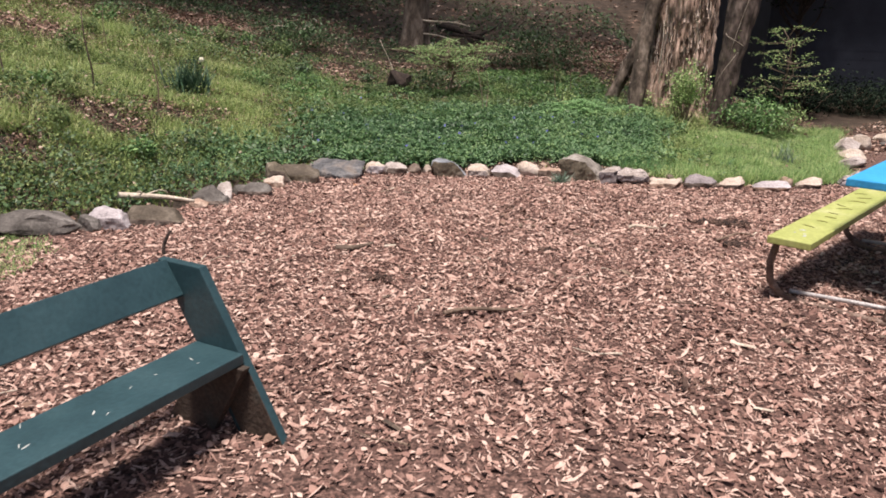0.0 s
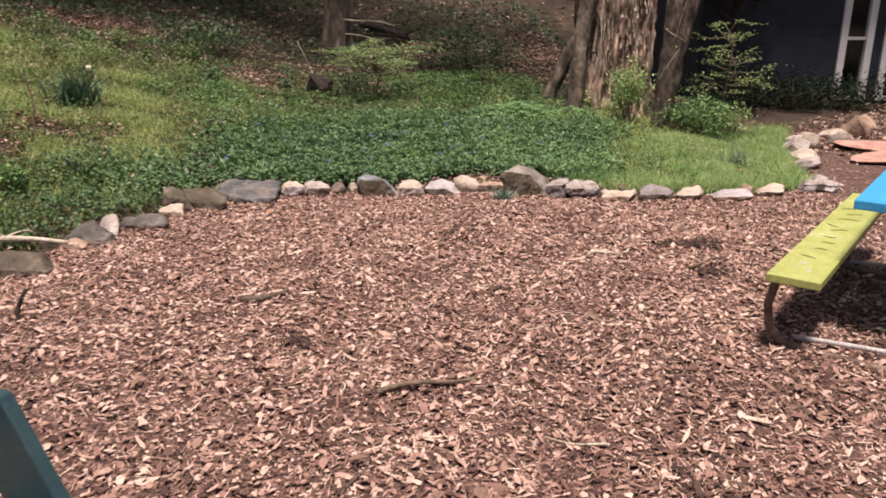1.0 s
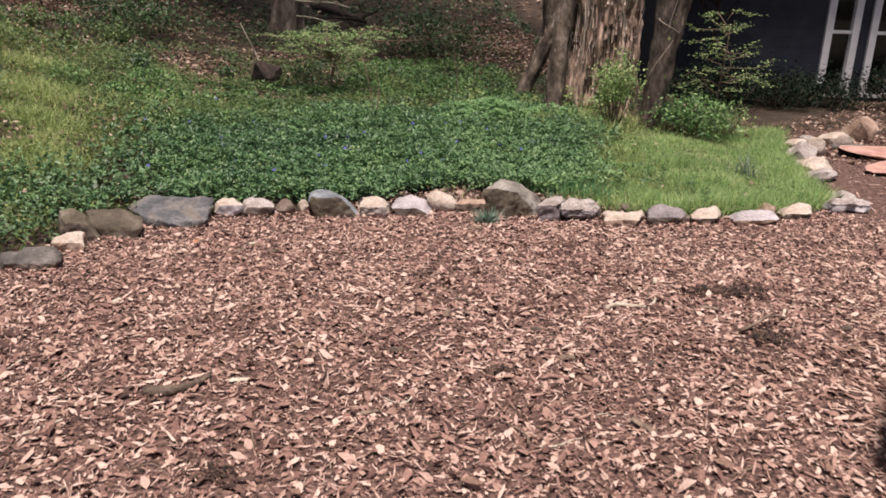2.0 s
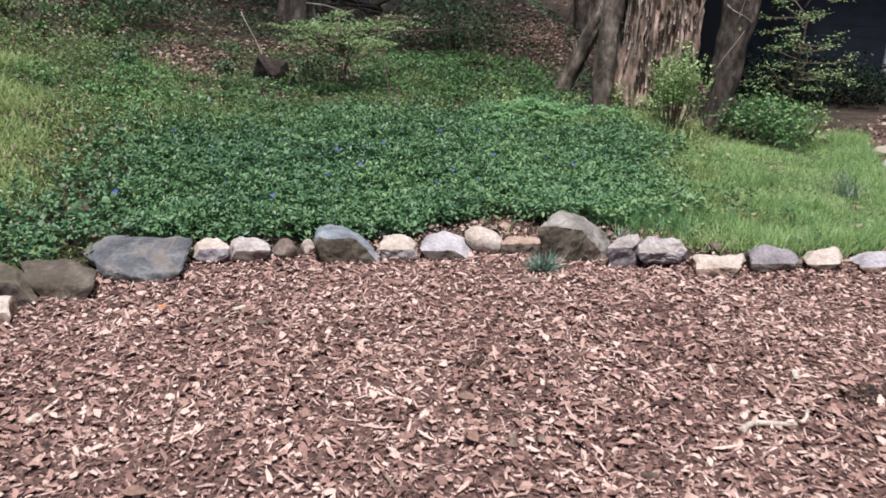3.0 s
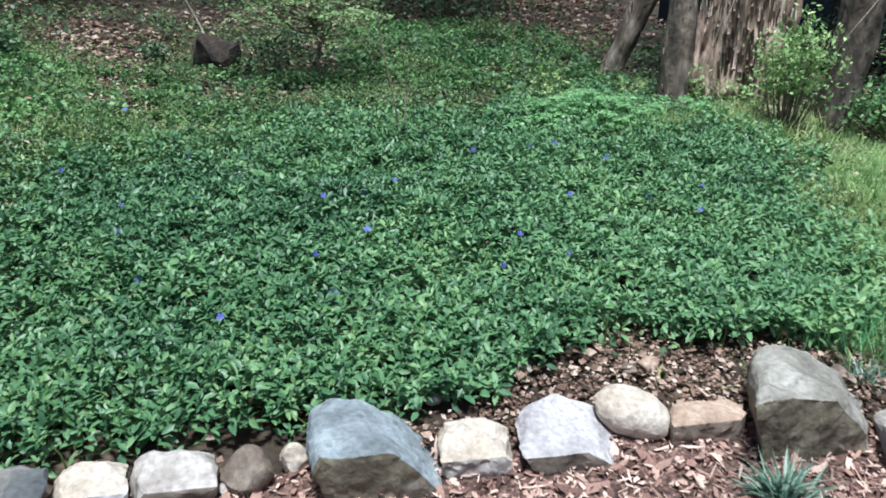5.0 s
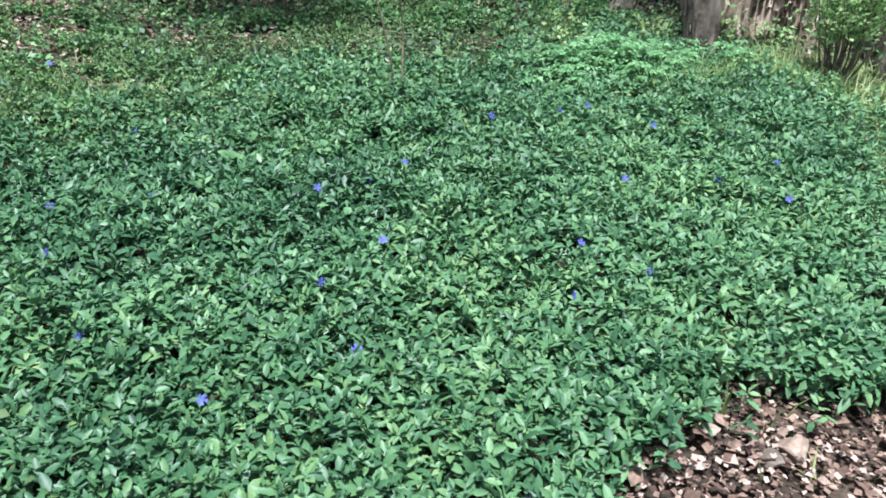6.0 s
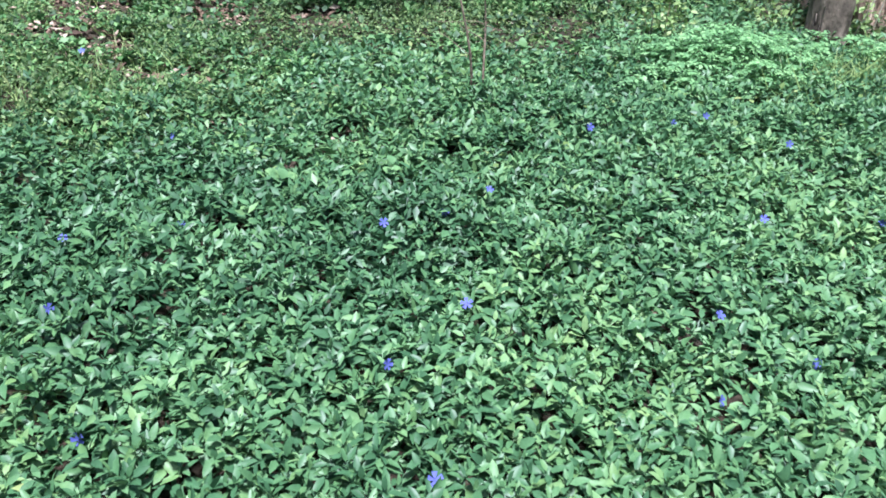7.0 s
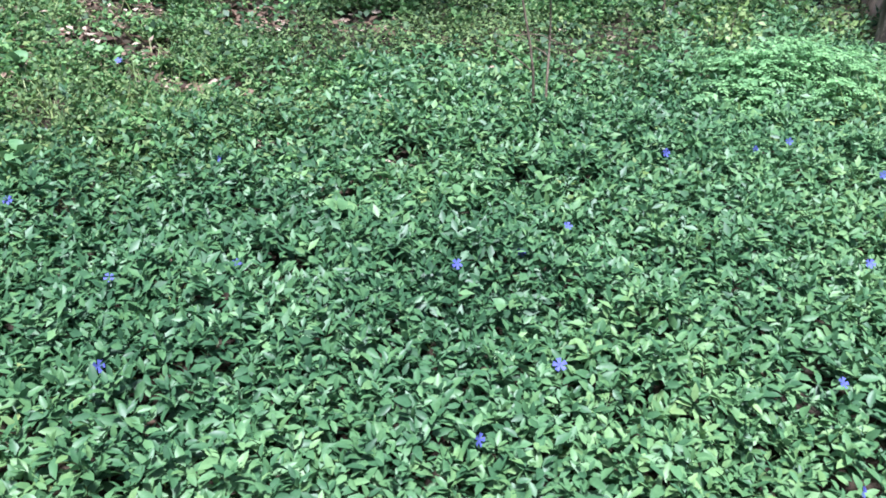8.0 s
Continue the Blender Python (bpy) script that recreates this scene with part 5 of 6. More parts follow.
def stick(label, pts_a, pts_b, r, mat, seed, bow=0.03, name="stick", twigs=0):
    a, b = np.array(pts_a, float), np.array(pts_b, float)
    t = thing(name, tuple(a), label, "stick")
    q = bent((0, 0, 0), b - a, 10, bow, seed)
    ob = new("main_stem", tube_mesh("main_stem", [tube(q, np.linspace(r, r * 0.5, 10), 7, 0.06, seed=seed)], mat))
    ob.parent = t
    rng = np.random.default_rng(seed)
    for i in range(twigs):
        s = q[rng.integers(3, 9)]
        e = s + rng.normal(0, 0.18, 3) * np.linalg.norm(b - a) * np.array((1, 1, 0.5))
        e[2] = max(e[2], s[2])
        ob = new("twig", tube_mesh("twig", [tube(bent(s, e, 6, 0.02, seed + i), np.linspace(r * 0.4, r * 0.12, 6), 5)], mat))
        ob.parent = t
    return t


def ground_stick(label, a, b, r, mat, seed, lift=0.012, twigs=0, bow=0.02):
    return stick(label, (*a, h1(*a) + lift), (*b, h1(*b) + lift), r, mat, seed, bow, twigs=twigs)


ground_stick("reddish brown stick lying on the mulch", (0.04, 3.97), (0.47, 4.08), 0.015, M_TWIG, 1, 0.022)
ground_stick("pale brown stick lying on the mulch", (1.44, 5.84), (1.76, 5.96), 0.014, M_DRIFT, 2, 0.02)
ground_stick("short dark stick on the mulch", (-0.71, 5.16), (-0.47, 5.24), 0.024, M_OLDSTICK, 3)
ground_stick("thin brown twig on the mulch", (2.0, 5.50), (2.32, 5.62), 0.010, M_TWIG, 4, 0.02)
ground_stick("thin curved twig on the mulch", (0.16, 5.72), (0.30, 5.46), 0.007, M_TWIG, 5)
ground_stick("thin dark stick near the stones", (0.98, 7.42), (1.25, 7.36), 0.008, M_DARKWOOD, 6)
ground_stick("thin dark stick near the stones", (1.22, 7.33), (1.55, 7.36), 0.006, M_DARKWOOD, 7)
ground_stick("stick lying on the mulch", (1.25, 4.35), (1.45, 4.38), 0.009, M_TWIG, 8)
ground_stick("pale stick on the mulch", (-1.3, 4.8), (-0.95, 4.95), 0.012, M_DRIFT, 9)
stick("dark broken stub standing in the mulch", (-1.78, 4.92, -0.03), (-1.76, 4.95, 0.16), 0.016, M_DARKWOOD, 10)
stick("bleached fallen branch lying over the edging stones", (-2.52, 5.96, 0.15), (-1.95, 6.02, 0.10), 0.024, M_DRIFT, 11, 0.008, twigs=2)
stick("bare twig standing by the stump", (-0.86, 13.2, 0.45), (-1.15, 13.5, 1.15), 0.010, M_DRIFT, 12, 0.08)
ground_stick("fallen dark log on the slope", (-0.3, 22.6), (0.85, 20.6), 0.11, M_DARKWOOD, 13, 0.10, twigs=3)
stick("fallen grey branch on the slope", (-1.8, 17.6, 0.85), (1.0, 17.0, 0.95), 0.018, M_TWIG, 14, 0.1, twigs=5)
stick("pale fallen branch on the slope", (0.4, 15.2, 0.75), (1.9, 15.7, 0.95), 0.014, M_TWIG, 15, 0.08, twigs=4)
stick("pale fallen branch among leaves", (-3.6, 15.0, 1.25), (-2.4, 15.6, 1.35), 0.012, M_TWIG, 16, 0.08, twigs=4)
stick("fallen grey branch on the bank", (1.2, 14.2, h1(1.2, 14.2) + 0.05), (1.9, 14.0, h1(1.9, 14.0) + 0.12), 0.008, M_TWIG, 17, 0.06, twigs=3)
stick("pale forked branch lying on the woodland slope", (-3.75, 16.5, h1(-3.75, 16.5) + 0.06), (-2.95, 17.4, h1(-2.95, 17.4) + 0.22), 0.026, M_DRIFT, 18, 0.06, twigs=4)
stick("pale dead branch caught at the slope tree's trunk", (-0.85, 18.55, 1.50), (0.45, 18.2, 1.34), 0.022, M_DRIFT, 19, 0.04, twigs=3)
stick("thin dead branch leaning from the slope tree's foot", (-0.85, 18.55, 1.18), (0.25, 18.2, 0.98), 0.016, M_DRIFT, 20, 0.04, twigs=2)
for x, y, hh, r, m in ((-3.79, 8.49, 0.85, 0.012, M_OLDSTICK), (-3.08, 8.39, 0.72, 0.009, M_TWIG), (-4.51, 8.13, 0.60, 0.011, M_OLDSTICK)):
    stick("bare young stem standing on the grassy bank", (x, y, h1(x, y) - 0.05), (x - 0.06, y + 0.05, h1(x, y) + hh), r, m, int(-x * 10), 0.03, name="sapling", twigs=4)
for i, (x, y, hh) in enumerate(((-4.6, 10.9, 0.8), (-6.6, 12.4, 0.9), (0.50, 11.0, 0.80), (0.57, 10.91, 0.62), (-5.6, 14, 1.2), (2.0, 12.9, 1.5), (1.7, 12.4, 1.3), (-7.4, 10.4, 0.9))):
    stick("thin bare sapling stem standing in the weeds", (x, y, h1(x, y) - 0.05), (x + 0.12 * math.sin(i * 2), y + 0.05, h1(x, y) + hh), 0.0065, M_TWIG, 40 + i, 0.04, name="sapling", twigs=3)

# ---- ground cover ----
def spots(rng, count, x0, x1, y0, y1):
    return rng.uniform(x0, x1, count), rng.uniform(y0, y1, count)


def even_spots(rng, count, x0, x1, y0, y1):
    """Places spread evenly over a stretch, each a little off its step of the lattice."""
    i, step = np.arange(count), 0.45 * math.sqrt((x1 - x0) * (y1 - y0) / count)
    return x0 + (x1 - x0) * ((i * 0.7548776662) % 1.0) + rng.normal(0, step, count), y0 + (y1 - y0) * ((i * 0.5698402910) % 1.0) + rng.normal(0, step, count)


def leaf_field(rng, x, y, lift, size, tilt=(0.25, 0.35), template=LEAF, wide=1.0, rolls=0.35):
    n = len(x)
    p = np.stack([x, y, height(x, y) + lift], -1)
    rot = turns(rng.uniform(0, 6.28, n), rng.normal(tilt[0], tilt[1], n), rng.normal(0, rolls, n))
    s = rng.uniform(0.65, 1.25, n) * size
    return scatter(*template, p, rot, np.stack([s * wide * rng.uniform(0.85, 1.2, n), s, s], -1))


def litter_patch(x, y):
    """Where dead leaves lie bare, 0 to 1."""
    m = np.zeros(np.shape(x))
    for cx, cy, rx, ry in ((-1.8, 13.7, 0.65, 1.0), (-1.05, 11.45, 0.34, 0.20), (-1.35, 11.88, 0.30, 0.28), (-1.44, 12.4, 0.25, 0.3), (-0.58, 10.79, 0.13, 0.10), (-0.04, 10.60, 0.14, 0.09), (-0.47, 10.54, 0.08, 0.06), (-0.1, 12.4, 0.3, 0.2), (-0.7, 12.5, 0.3, 0.25), (-3.5, 7.85, 0.55, 0.32), (-3.1, 8.7, 0.3, 0.25), (-3.75, 6.6, 0.4, 0.2), (-5.8, 10.8, 0.9, 0.7), (-4.6, 15.7, 1.1, 1.0), (1.9, 19.0, 1.6, 2.0), (-0.4, 15.8, 1.0, 0.7), (3.3, 19.0, 1.2, 2.5)):
        m = np.maximum(m, np.exp(-((x - cx) / rx) ** 2 - ((y - cy) / ry) ** 2))
    d = depth_in_bed(x, y)
    strip = smooth(0.1, 0.4, x) * (1 - smooth(1.8, 2.2, x)) * (1 - smooth(0.40, 0.60, d / (0.3 + 0.7 * smooth(0.2, 1.1, x)) + 0.3 * (vnoise(x, y, 4, 8) - 0.5))) * (y < 9)
    return np.maximum(smooth(0.25, 0.6, m + 0.35 * (vnoise(x, y, 3.0, 61) - 0.5)), strip)


def sunny_grass(x, y):
    """Where light soft grass covers the bank, 0 to 1."""
    m = np.zeros(np.shape(x))
    for cx, cy, rx, ry in ((-4.05, 9.4, 0.75, 0.55), (-2.85, 10.4, 0.65, 0.6), (-2.5, 9.6, 0.40, 0.4), (-2.7, 8.1, 0.55, 0.45), (-2.25, 8.7, 0.4, 0.6), (-5.2, 8.2, 0.6, 0.4), (-5.3, 12.2, 0.9, 0.5), (-6.2, 9.3, 0.7, 0.5), (-4.7, 8.3, 0.9, 0.5), (-5.3, 7.2, 0.7, 0.5), (-4.1, 7.0, 0.5, 0.3), (-3.3, 7.3, 0.5, 0.3), (-3.2, 9.2, 0.5, 0.4), (-3.4, 11.6, 0.6, 0.4)):
        m = np.maximum(m, np.exp(-((x - cx) / rx) ** 2 - ((y - cy) / ry) ** 2))
    return smooth(0.25, 0.75, m + 0.5 * (vnoise(x, y, 2.6, 63) - 0.5)) * (1 - litter_patch(x, y))


def shady(x, y):
    """The dim weedy stretch behind the periwinkle, 0 to 1."""
    return smooth(-2.8, -2.2, x) * (1 - smooth(0.6, 1.2, x)) * smooth(10.6, 11.4, y) * (1 - smooth(13, 14, y))


def hollow(x, y):
    """Small dark gaps in the carpet, 0 to 1."""
    return smooth(0.76, 0.86, vnoise(x, y, 5.5, 71) + 0.25 * (vnoise(x, y, 14, 72) - 0.5))


def vinca_share(x, y):
    """How thickly the periwinkle grows at a place, 0 to 1."""
    d = depth_in_bed(x, y)
    bare = smooth(0.12, 0.26, d) * (1 - smooth(0.1, 0.4, x) * (1 - smooth(1.9, 2.3, x)) * (1 - smooth(0.36, 0.54, d / (0.3 + 0.7 * smooth(0.2, 1.1, x)) + 0.3 * (vnoise(x, y, 4, 8) - 0.5)))) * (1 - smooth(0.35, 0.6, np.exp(-((x - 2.35) / 0.75) ** 2 - ((y - 8.05) / 0.42) ** 2)))
    far = 1 - smooth(10.5, 12.0, y + 1.2 * (vnoise(x, y, 0.9, 5) - 0.5) + 0.26 * np.clip(-x, 0, 4) - 0.45 * np.clip(x - 0.6, 0, 1.2))
    right = 1 - smooth(2.0, 3.0, x + 0.8 * (vnoise(x, y, 1.1, 6) - 0.5) - 0.12 * (y - 8.5))
    left = 1 - smooth(1.25, 2.4, -x + 1.0 * (vnoise(x, y, 1.0, 7) - 0.5) + 0.12 * (y - 8.2))
    holes = smooth(0.10, 0.22, vnoise(x, y, 2.3, 11) + smooth(0, 2, 11.5 - y) * 0.2)
    return bare * far * right * left * (0.7 + 0.3 * holes) * (1 - 0.7 * litter_patch(x, y)) * (1 - smooth(0.3, 0.5, np.exp(-((x + 1.17) / 0.36) ** 2 - ((y - 7.80) / 0.20) ** 2))) * (1 - 0.8 * np.exp(-((x - 1.75) / 0.66) ** 2 - ((y - 11.25) / 0.38) ** 2))


def sprigs(rng, x, y, top, size, template):
    """Trailing sprigs: pairs of leaves set crosswise up a stem, small and upright at the tip, larger and flatter below."""
    n, out = len(x), []
    yaw, ground = rng.uniform(0, 6.28, n), height(x, y)
    for k, (lift, up, share) in enumerate(((0.0, 0.70, 0.66), (-0.007, 0.30, 0.95), (-0.020, 0.05, 1.08), (-0.042, -0.05, 1.0))):
        for side in (0, math.pi):
            a = yaw + k * 1.57 + side + rng.normal(0, 0.28, n)
            p = np.stack([x - np.sin(a) * 0.004, y + np.cos(a) * 0.004, ground + np.maximum(top + lift + rng.normal(0, 0.005, n), 0.004)], -1)
            s = size * share * rng.uniform(0.78, 1.18, n)
            out.append(scatter(*template, p, turns(a, rng.normal(up, 0.42, n), rng.normal(0, 0.48, n)), np.stack([s * rng.uniform(0.92, 1.15, n), s, s], -1)))
    return out


rng = np.random.default_rng(11)
fields, young = [], []
for density, x0, x1, y0, y1, size in ((900, -3.2, 3.2, 7.6, 9.5, 0.048), (980, -3.6, 3.3, 9.5, 11.0, 0.050), (850, -3.8, 3.4, 11.0, 13.0, 0.052), (350, -3.0, 0.0, 5.6, 7.6, 0.040)):
    count = int(density * (x1 - x0) * (y1 - y0))
    x, y = even_spots(rng, count, x0, x1, y0, y1)
    keep = rng.uniform(0, 1, count) < vinca_share(x, y) * (1 - 0.35 * hollow(x, y))
    x, y = x[keep], y[keep]
    n = len(x)
    mound = 0.04 + 0.06 * vnoise(x, y, 3.5, 12) + 0.08 * vnoise(x, y, 8, 13)
    top = mound * smooth(0.05, 0.3, depth_in_bed(x, y)) * (0.45 + 0.55 * rng.uniform(0, 1, n) ** 0.6) + 0.012
    # young collects the paler copies: sun on the right side put in as colour.
    pale = rng.uniform(0, 1, n) < 0.06 + 0.55 * smooth(-0.3, 2.1, x + 1.2 * (vnoise(x, y, 1.1, 14) - 0.5)) + 0.30 * smooth(0.6, 0.8, vnoise(x, y, 1.7, 15)) + 0.08 * smooth(0.9, 1.5, -x + 0.6 * (vnoise(x, y, 1.4, 16) - 0.5)) * (1 - smooth(8.6, 9.2, y))
    for some, out in ((~pale, fields), (pale, young)):
        out += sprigs(rng, x[some], y[some], top[some], size, VINCA if y0 < 9 else LANCE)
stuff("periwinkle_groundcover", fields, M_VINCA, "dense carpet of glossy dark green periwinkle leaves", "ground cover")

stuff("young_periwinkle_groundcover", young, M_SUNPALE, "paler periwinkle leaves, sun on the carpet put into their colour", "ground cover")

# violet flowers
def flower_mesh():
    vs, fs = [(0, 0, 0.002)], []
    for i in range(5):
        a = i * 2 * math.pi / 5
        for r, da, z in ((0.006, -0.5, 0.003), (0.0165, -0.42, 0.006), (0.017, 0.30, 0.004), (0.006, 0.5, 0.003)):
            vs.append((math.cos(a + da) * r, math.sin(a + da) * r, z))
        b = 1 + i * 4
        fs += [(0, b, b + 3), (b, b + 1, b + 2, b + 3)]
    me = bpy.data.meshes.new("flower")
    me.from_pydata(vs, [], fs)
    me.materials.append(M_PETAL)
    return me


FLOWER = flower_mesh()
FLOWERS = [(-0.64, 9.87), (-0.99, 9.85), (-0.01, 9.79), (0.2, 9.86), (0.37, 9.95), (0.9, 10.45), (1.25, 10.43), (1.42, 10.48), (1.26, 9.7), (1.68, 9.66), (-0.93, 9.44), (-0.07, 9.13), (0.85, 9.2), (-0.76, 8.98),
           (-0.01, 8.75), (1.02, 9.0), (0.69, 8.88), (-0.74, 10.54), (-1.23, 11.35), (1.66, 10.23), (-1.69, 9.92), (-0.42, 8.62), (1.83, 9.39), (2.04, 9.77), (-1.4, 8.6), (0.17, 9.33), (-1.33, 10.17)]
rf = random.Random(3)
for i, (x, y) in enumerate(FLOWERS):
    ob = new("periwinkle_flower", FLOWER)
    ob.matrix_world = pose(x, y, h1(x, y) + rf.uniform(0.112, 0.140), rf.uniform(25, 70), rf.uniform(-20, 20), rf.uniform(-40, 40)) @ Matrix.Scale(rf.uniform(0.85, 1.1), 4)
    tagged(ob, "small violet-blue five-petalled periwinkle flower", "flower", "flowers in the periwinkle")

# broad pale leaves standing out of the periwinkle
for i, (x, y, s) in enumerate(((-0.33, 10.14, 1.0), (0.17, 11.64, 1.2), (0.46, 9.55, 0.8), (0.11, 9.61, 0.7), (0.36, 10.24, 0.9), (0.06, 10.2, 0.7), (-1.36, 10.41, 1.1), (-0.97, 8.08, 0.7), (-1.05, 8.10, 0.6), (-1.75, 9.5, 0.9), (-1.4, 8.4, 0.9), (-1.57, 11.17, 1.0), (0.9, 11.5, 0.9))):
    t = thing("broad_leaf_weed", (x, y, h1(x, y) + 0.08), "pale broad-leaved weed in the periwinkle", "plant", "broad weeds in the periwinkle")
    rr = np.random.default_rng(70 + i)
    yaw = np.arange(6) * 1.05 + rr.uniform(0, 1, 6)
    v, f = scatter(*LEAF, np.tile((0, 0, 0.03), (6, 1)) + rr.normal(0, 0.01, (6, 3)), turns(yaw, rr.normal(0.45, 0.35, 6), rr.normal(0, 0.4, 6)), np.stack([rr.uniform(0.08, 0.12, 6) * s, rr.uniform(0.045, 0.07, 6) * s, rr.uniform(0.06, 0.1, 6) * s], -1))
    ob = new("leaves", mesh_arrays("leaves", v, f, M_SUNPALE))
    ob.parent = t

# grass on the right of the bed and by the left stones
rng = np.random.default_rng(12)
parts = []
x, y = spots(rng, 145000, 1.8, 6.2, 7.6, 11.8)
d = depth_in_bed(x, y)
share = smooth(0.1, 0.3, d) * smooth(1.9, 2.6, x + 0.7 * (vnoise(x, y, 1.2, 21) - 0.5) - 0.1 * (y - 8.5)) * (1 - smooth(10.4, 11.6, y - 0.5 * (x - 4))) * smooth(0.10, 0.35, vnoise(x, y, 1.8, 22) + 0.2)
keep = rng.uniform(0, 1, len(x)) < share
x, y = x[keep], y[keep]
n = len(x)
tall = (0.025 + 0.10 * vnoise(x, y, 3.1, 23) ** 2 + 0.08 * (1 - smooth(0.2, 0.7, depth_in_bed(x, y)))) * rng.uniform(0.5, 1.3, n)
parts.append(scatter(*BLADE, np.stack([x, y, height(x, y) - 0.01], -1), turns(rng.uniform(0, 6.28, n), rng.normal(-0.25, 0.3, n), rng.normal(0, 0.25, n)), np.stack([rng.uniform(0.003, 0.007, n), tall * 1.1, tall], -1)))
x, y = spots(rng, 170000, -7.0, -0.8, 6.0, 12.6)
keep = rng.uniform(0, 1, len(x)) < smooth(0.3, 0.7, depth_in_bed(x, y)) * np.maximum(0.25 * smooth(0.32, 0.58, vnoise(x, y, 0.75, 29) * 0.8 + vnoise(x, y, 2.5, 30) * 0.3), sunny_grass(x, y)) * (1 - 0.8 * np.clip(vinca_share(x, y) * 1.2, 0, 1)) * (1 - 0.9 * litter_patch(x, y))
x, y = x[keep], y[keep]
n = len(x)
tall = (0.07 + 0.11 * vnoise(x, y, 1.9, 34)) * rng.uniform(0.5, 1.3, n)
v, f = scatter(*BLADE, np.stack([x, y, height(x, y) - 0.01], -1), turns(rng.uniform(0, 6.28, n), rng.normal(-0.3, 0.3, n), rng.normal(0, 0.25, n)), np.stack([rng.uniform(0.005, 0.011, n), tall * 1.1, tall], -1))
stuff("soft_grass", [(v, f)], M_SOFTGRASS, "soft light green grass patches on the bank", "grass")
x, y = spots(rng, 9000, -3.9, -2.5, 4.3, 5.6)
keep = rng.uniform(0, 1, len(x)) < smooth(0.35, 0.6, vnoise(x, y, 1.2, 24) + 0.25 * smooth(-2.4, -3.3, x)) * (1 - smooth(-0.1, 0.0, depth_in_bed(x, y)))
x, y = x[keep], y[keep]
n = len(x)
tall = 0.05 * rng.uniform(0.5, 1.3, n)
parts.append(scatter(*BLADE, np.stack([x, y, height(x, y) - 0.01], -1), turns(rng.uniform(0, 6.28, n), rng.normal(-0.25, 0.3, n), rng.normal(0, 0.25, n)), np.stack([rng.uniform(0.004, 0.009, n), tall * 1.2, tall], -1)))
stuff("grass", parts, M_GRASS, "patchy light green lawn grass with weeds", "grass")

rng = np.random.default_rng(17)
x, y = spots(rng, 110000, -8.0, 3.2, 5.6, 14.0)
keep = rng.uniform(0, 1, len(x)) < smooth(0.12, 0.3, depth_in_bed(x, y)) * smooth(0.25, 0.55, vnoise(x, y, 0.8, 26) * 0.7 + vnoise(x, y, 2.4, 27) * 0.4) * (1 - 0.94 * np.clip(vinca_share(x, y) * 1.25, 0, 1)) * (1 - 0.7 * smooth(12, 14, y)) * (1 - 0.6 * shady(x, y)) * (1 - 0.9 * litter_patch(x, y)) * (1 - 0.93 * smooth(-2.4, -1.6, x) * smooth(9.4, 10.2, y))
x, y = x[keep], y[keep]
n = len(x)
tall = (0.04 + 0.08 * vnoise(x, y, 1.3, 28)) * rng.uniform(0.5, 1.3, n)
v, f = scatter(*BLADE, np.stack([x, y, height(x, y) - 0.01], -1), turns(rng.uniform(0, 6.28, n), rng.normal(-0.3, 0.35, n), rng.normal(0, 0.3, n)), np.stack([rng.uniform(0.005, 0.012, n), tall * 1.2, tall], -1))
stuff("bank_grass", [(v, f)], M_BANK, "thin olive-green grass on the shady bank", "grass")

# rank grass and weeds before the feet of the trunks
rng = np.random.default_rng(23)
x, y = spots(rng, 9000, 1.9, 3.9, 10.6, 11.5)
keep = rng.uniform(0, 1, len(x)) < np.exp(-((x - 2.85) / 0.75) ** 2 - ((y - 11.08) / 0.30) ** 2) * smooth(0.2, 0.5, vnoise(x, y, 3.0, 95) + 0.15)
x, y = x[keep], y[keep]
n = len(x)
tall = (0.10 + 0.14 * vnoise(x, y, 3.5, 96)) * rng.uniform(0.5, 1.2, n)
v, f = scatter(*BLADE, np.stack([x, y, height(x, y) - 0.01], -1), turns(rng.uniform(0, 6.28, n), rng.normal(-0.3, 0.3, n), rng.normal(0, 0.3, n)), np.stack([rng.uniform(0.005, 0.012, n), tall * 1.1, tall], -1))
stuff("rank_grass", [(v, f)], M_SOFTGRASS, "rank green grass before the trunks' feet", "grass")

# yellow-green weeds on the left bank and through the bed's far part
rng = np.random.default_rng(13)
parts = []
for count, x0, x1, y0, y1, size in ((45000, -7, -0.6, 5.4, 10.5, 0.032), (48000, -9, 3.4, 10.0, 17.0, 0.040), (7000, 1.8, 6.2, 7.7, 11.8, 0.026)):
    x, y = spots(rng, count, x0, x1, y0, y1)
    d = depth_in_bed(x, y)
    share = smooth(0.12, 0.35, d) * (0.12 + 0.88 * smooth(0.28, 0.50, vnoise(x, y, 0.9, 31) * 0.7 + vnoise(x, y, 2.6, 32) * 0.4)) * (1 - 0.85 * smooth(12.2, 15.5, y)) * (1 - 0.9 * litter_patch(x, y)) * (1 - 0.7 * sunny_grass(x, y)) * (1 - 0.6 * shady(x, y)) * (1 - 0.85 * np.clip(vinca_share(x, y) * 1.3, 0, 1))
    keep = rng.uniform(0, 1, count) < share
    x, y = x[keep], y[keep]
    n = len(x)
    lift = (0.02 + 0.16 * vnoise(x, y, 1.6, 33)) * rng.uniform(0.2, 1, n)
    parts.append(leaf_field(rng, x, y, lift, size, (0.3, 0.5), SIMPLE, 1.0))
stuff("weeds", parts, M_WEED, "yellow-green weeds over the leaf litter", "weeds")
parts = []
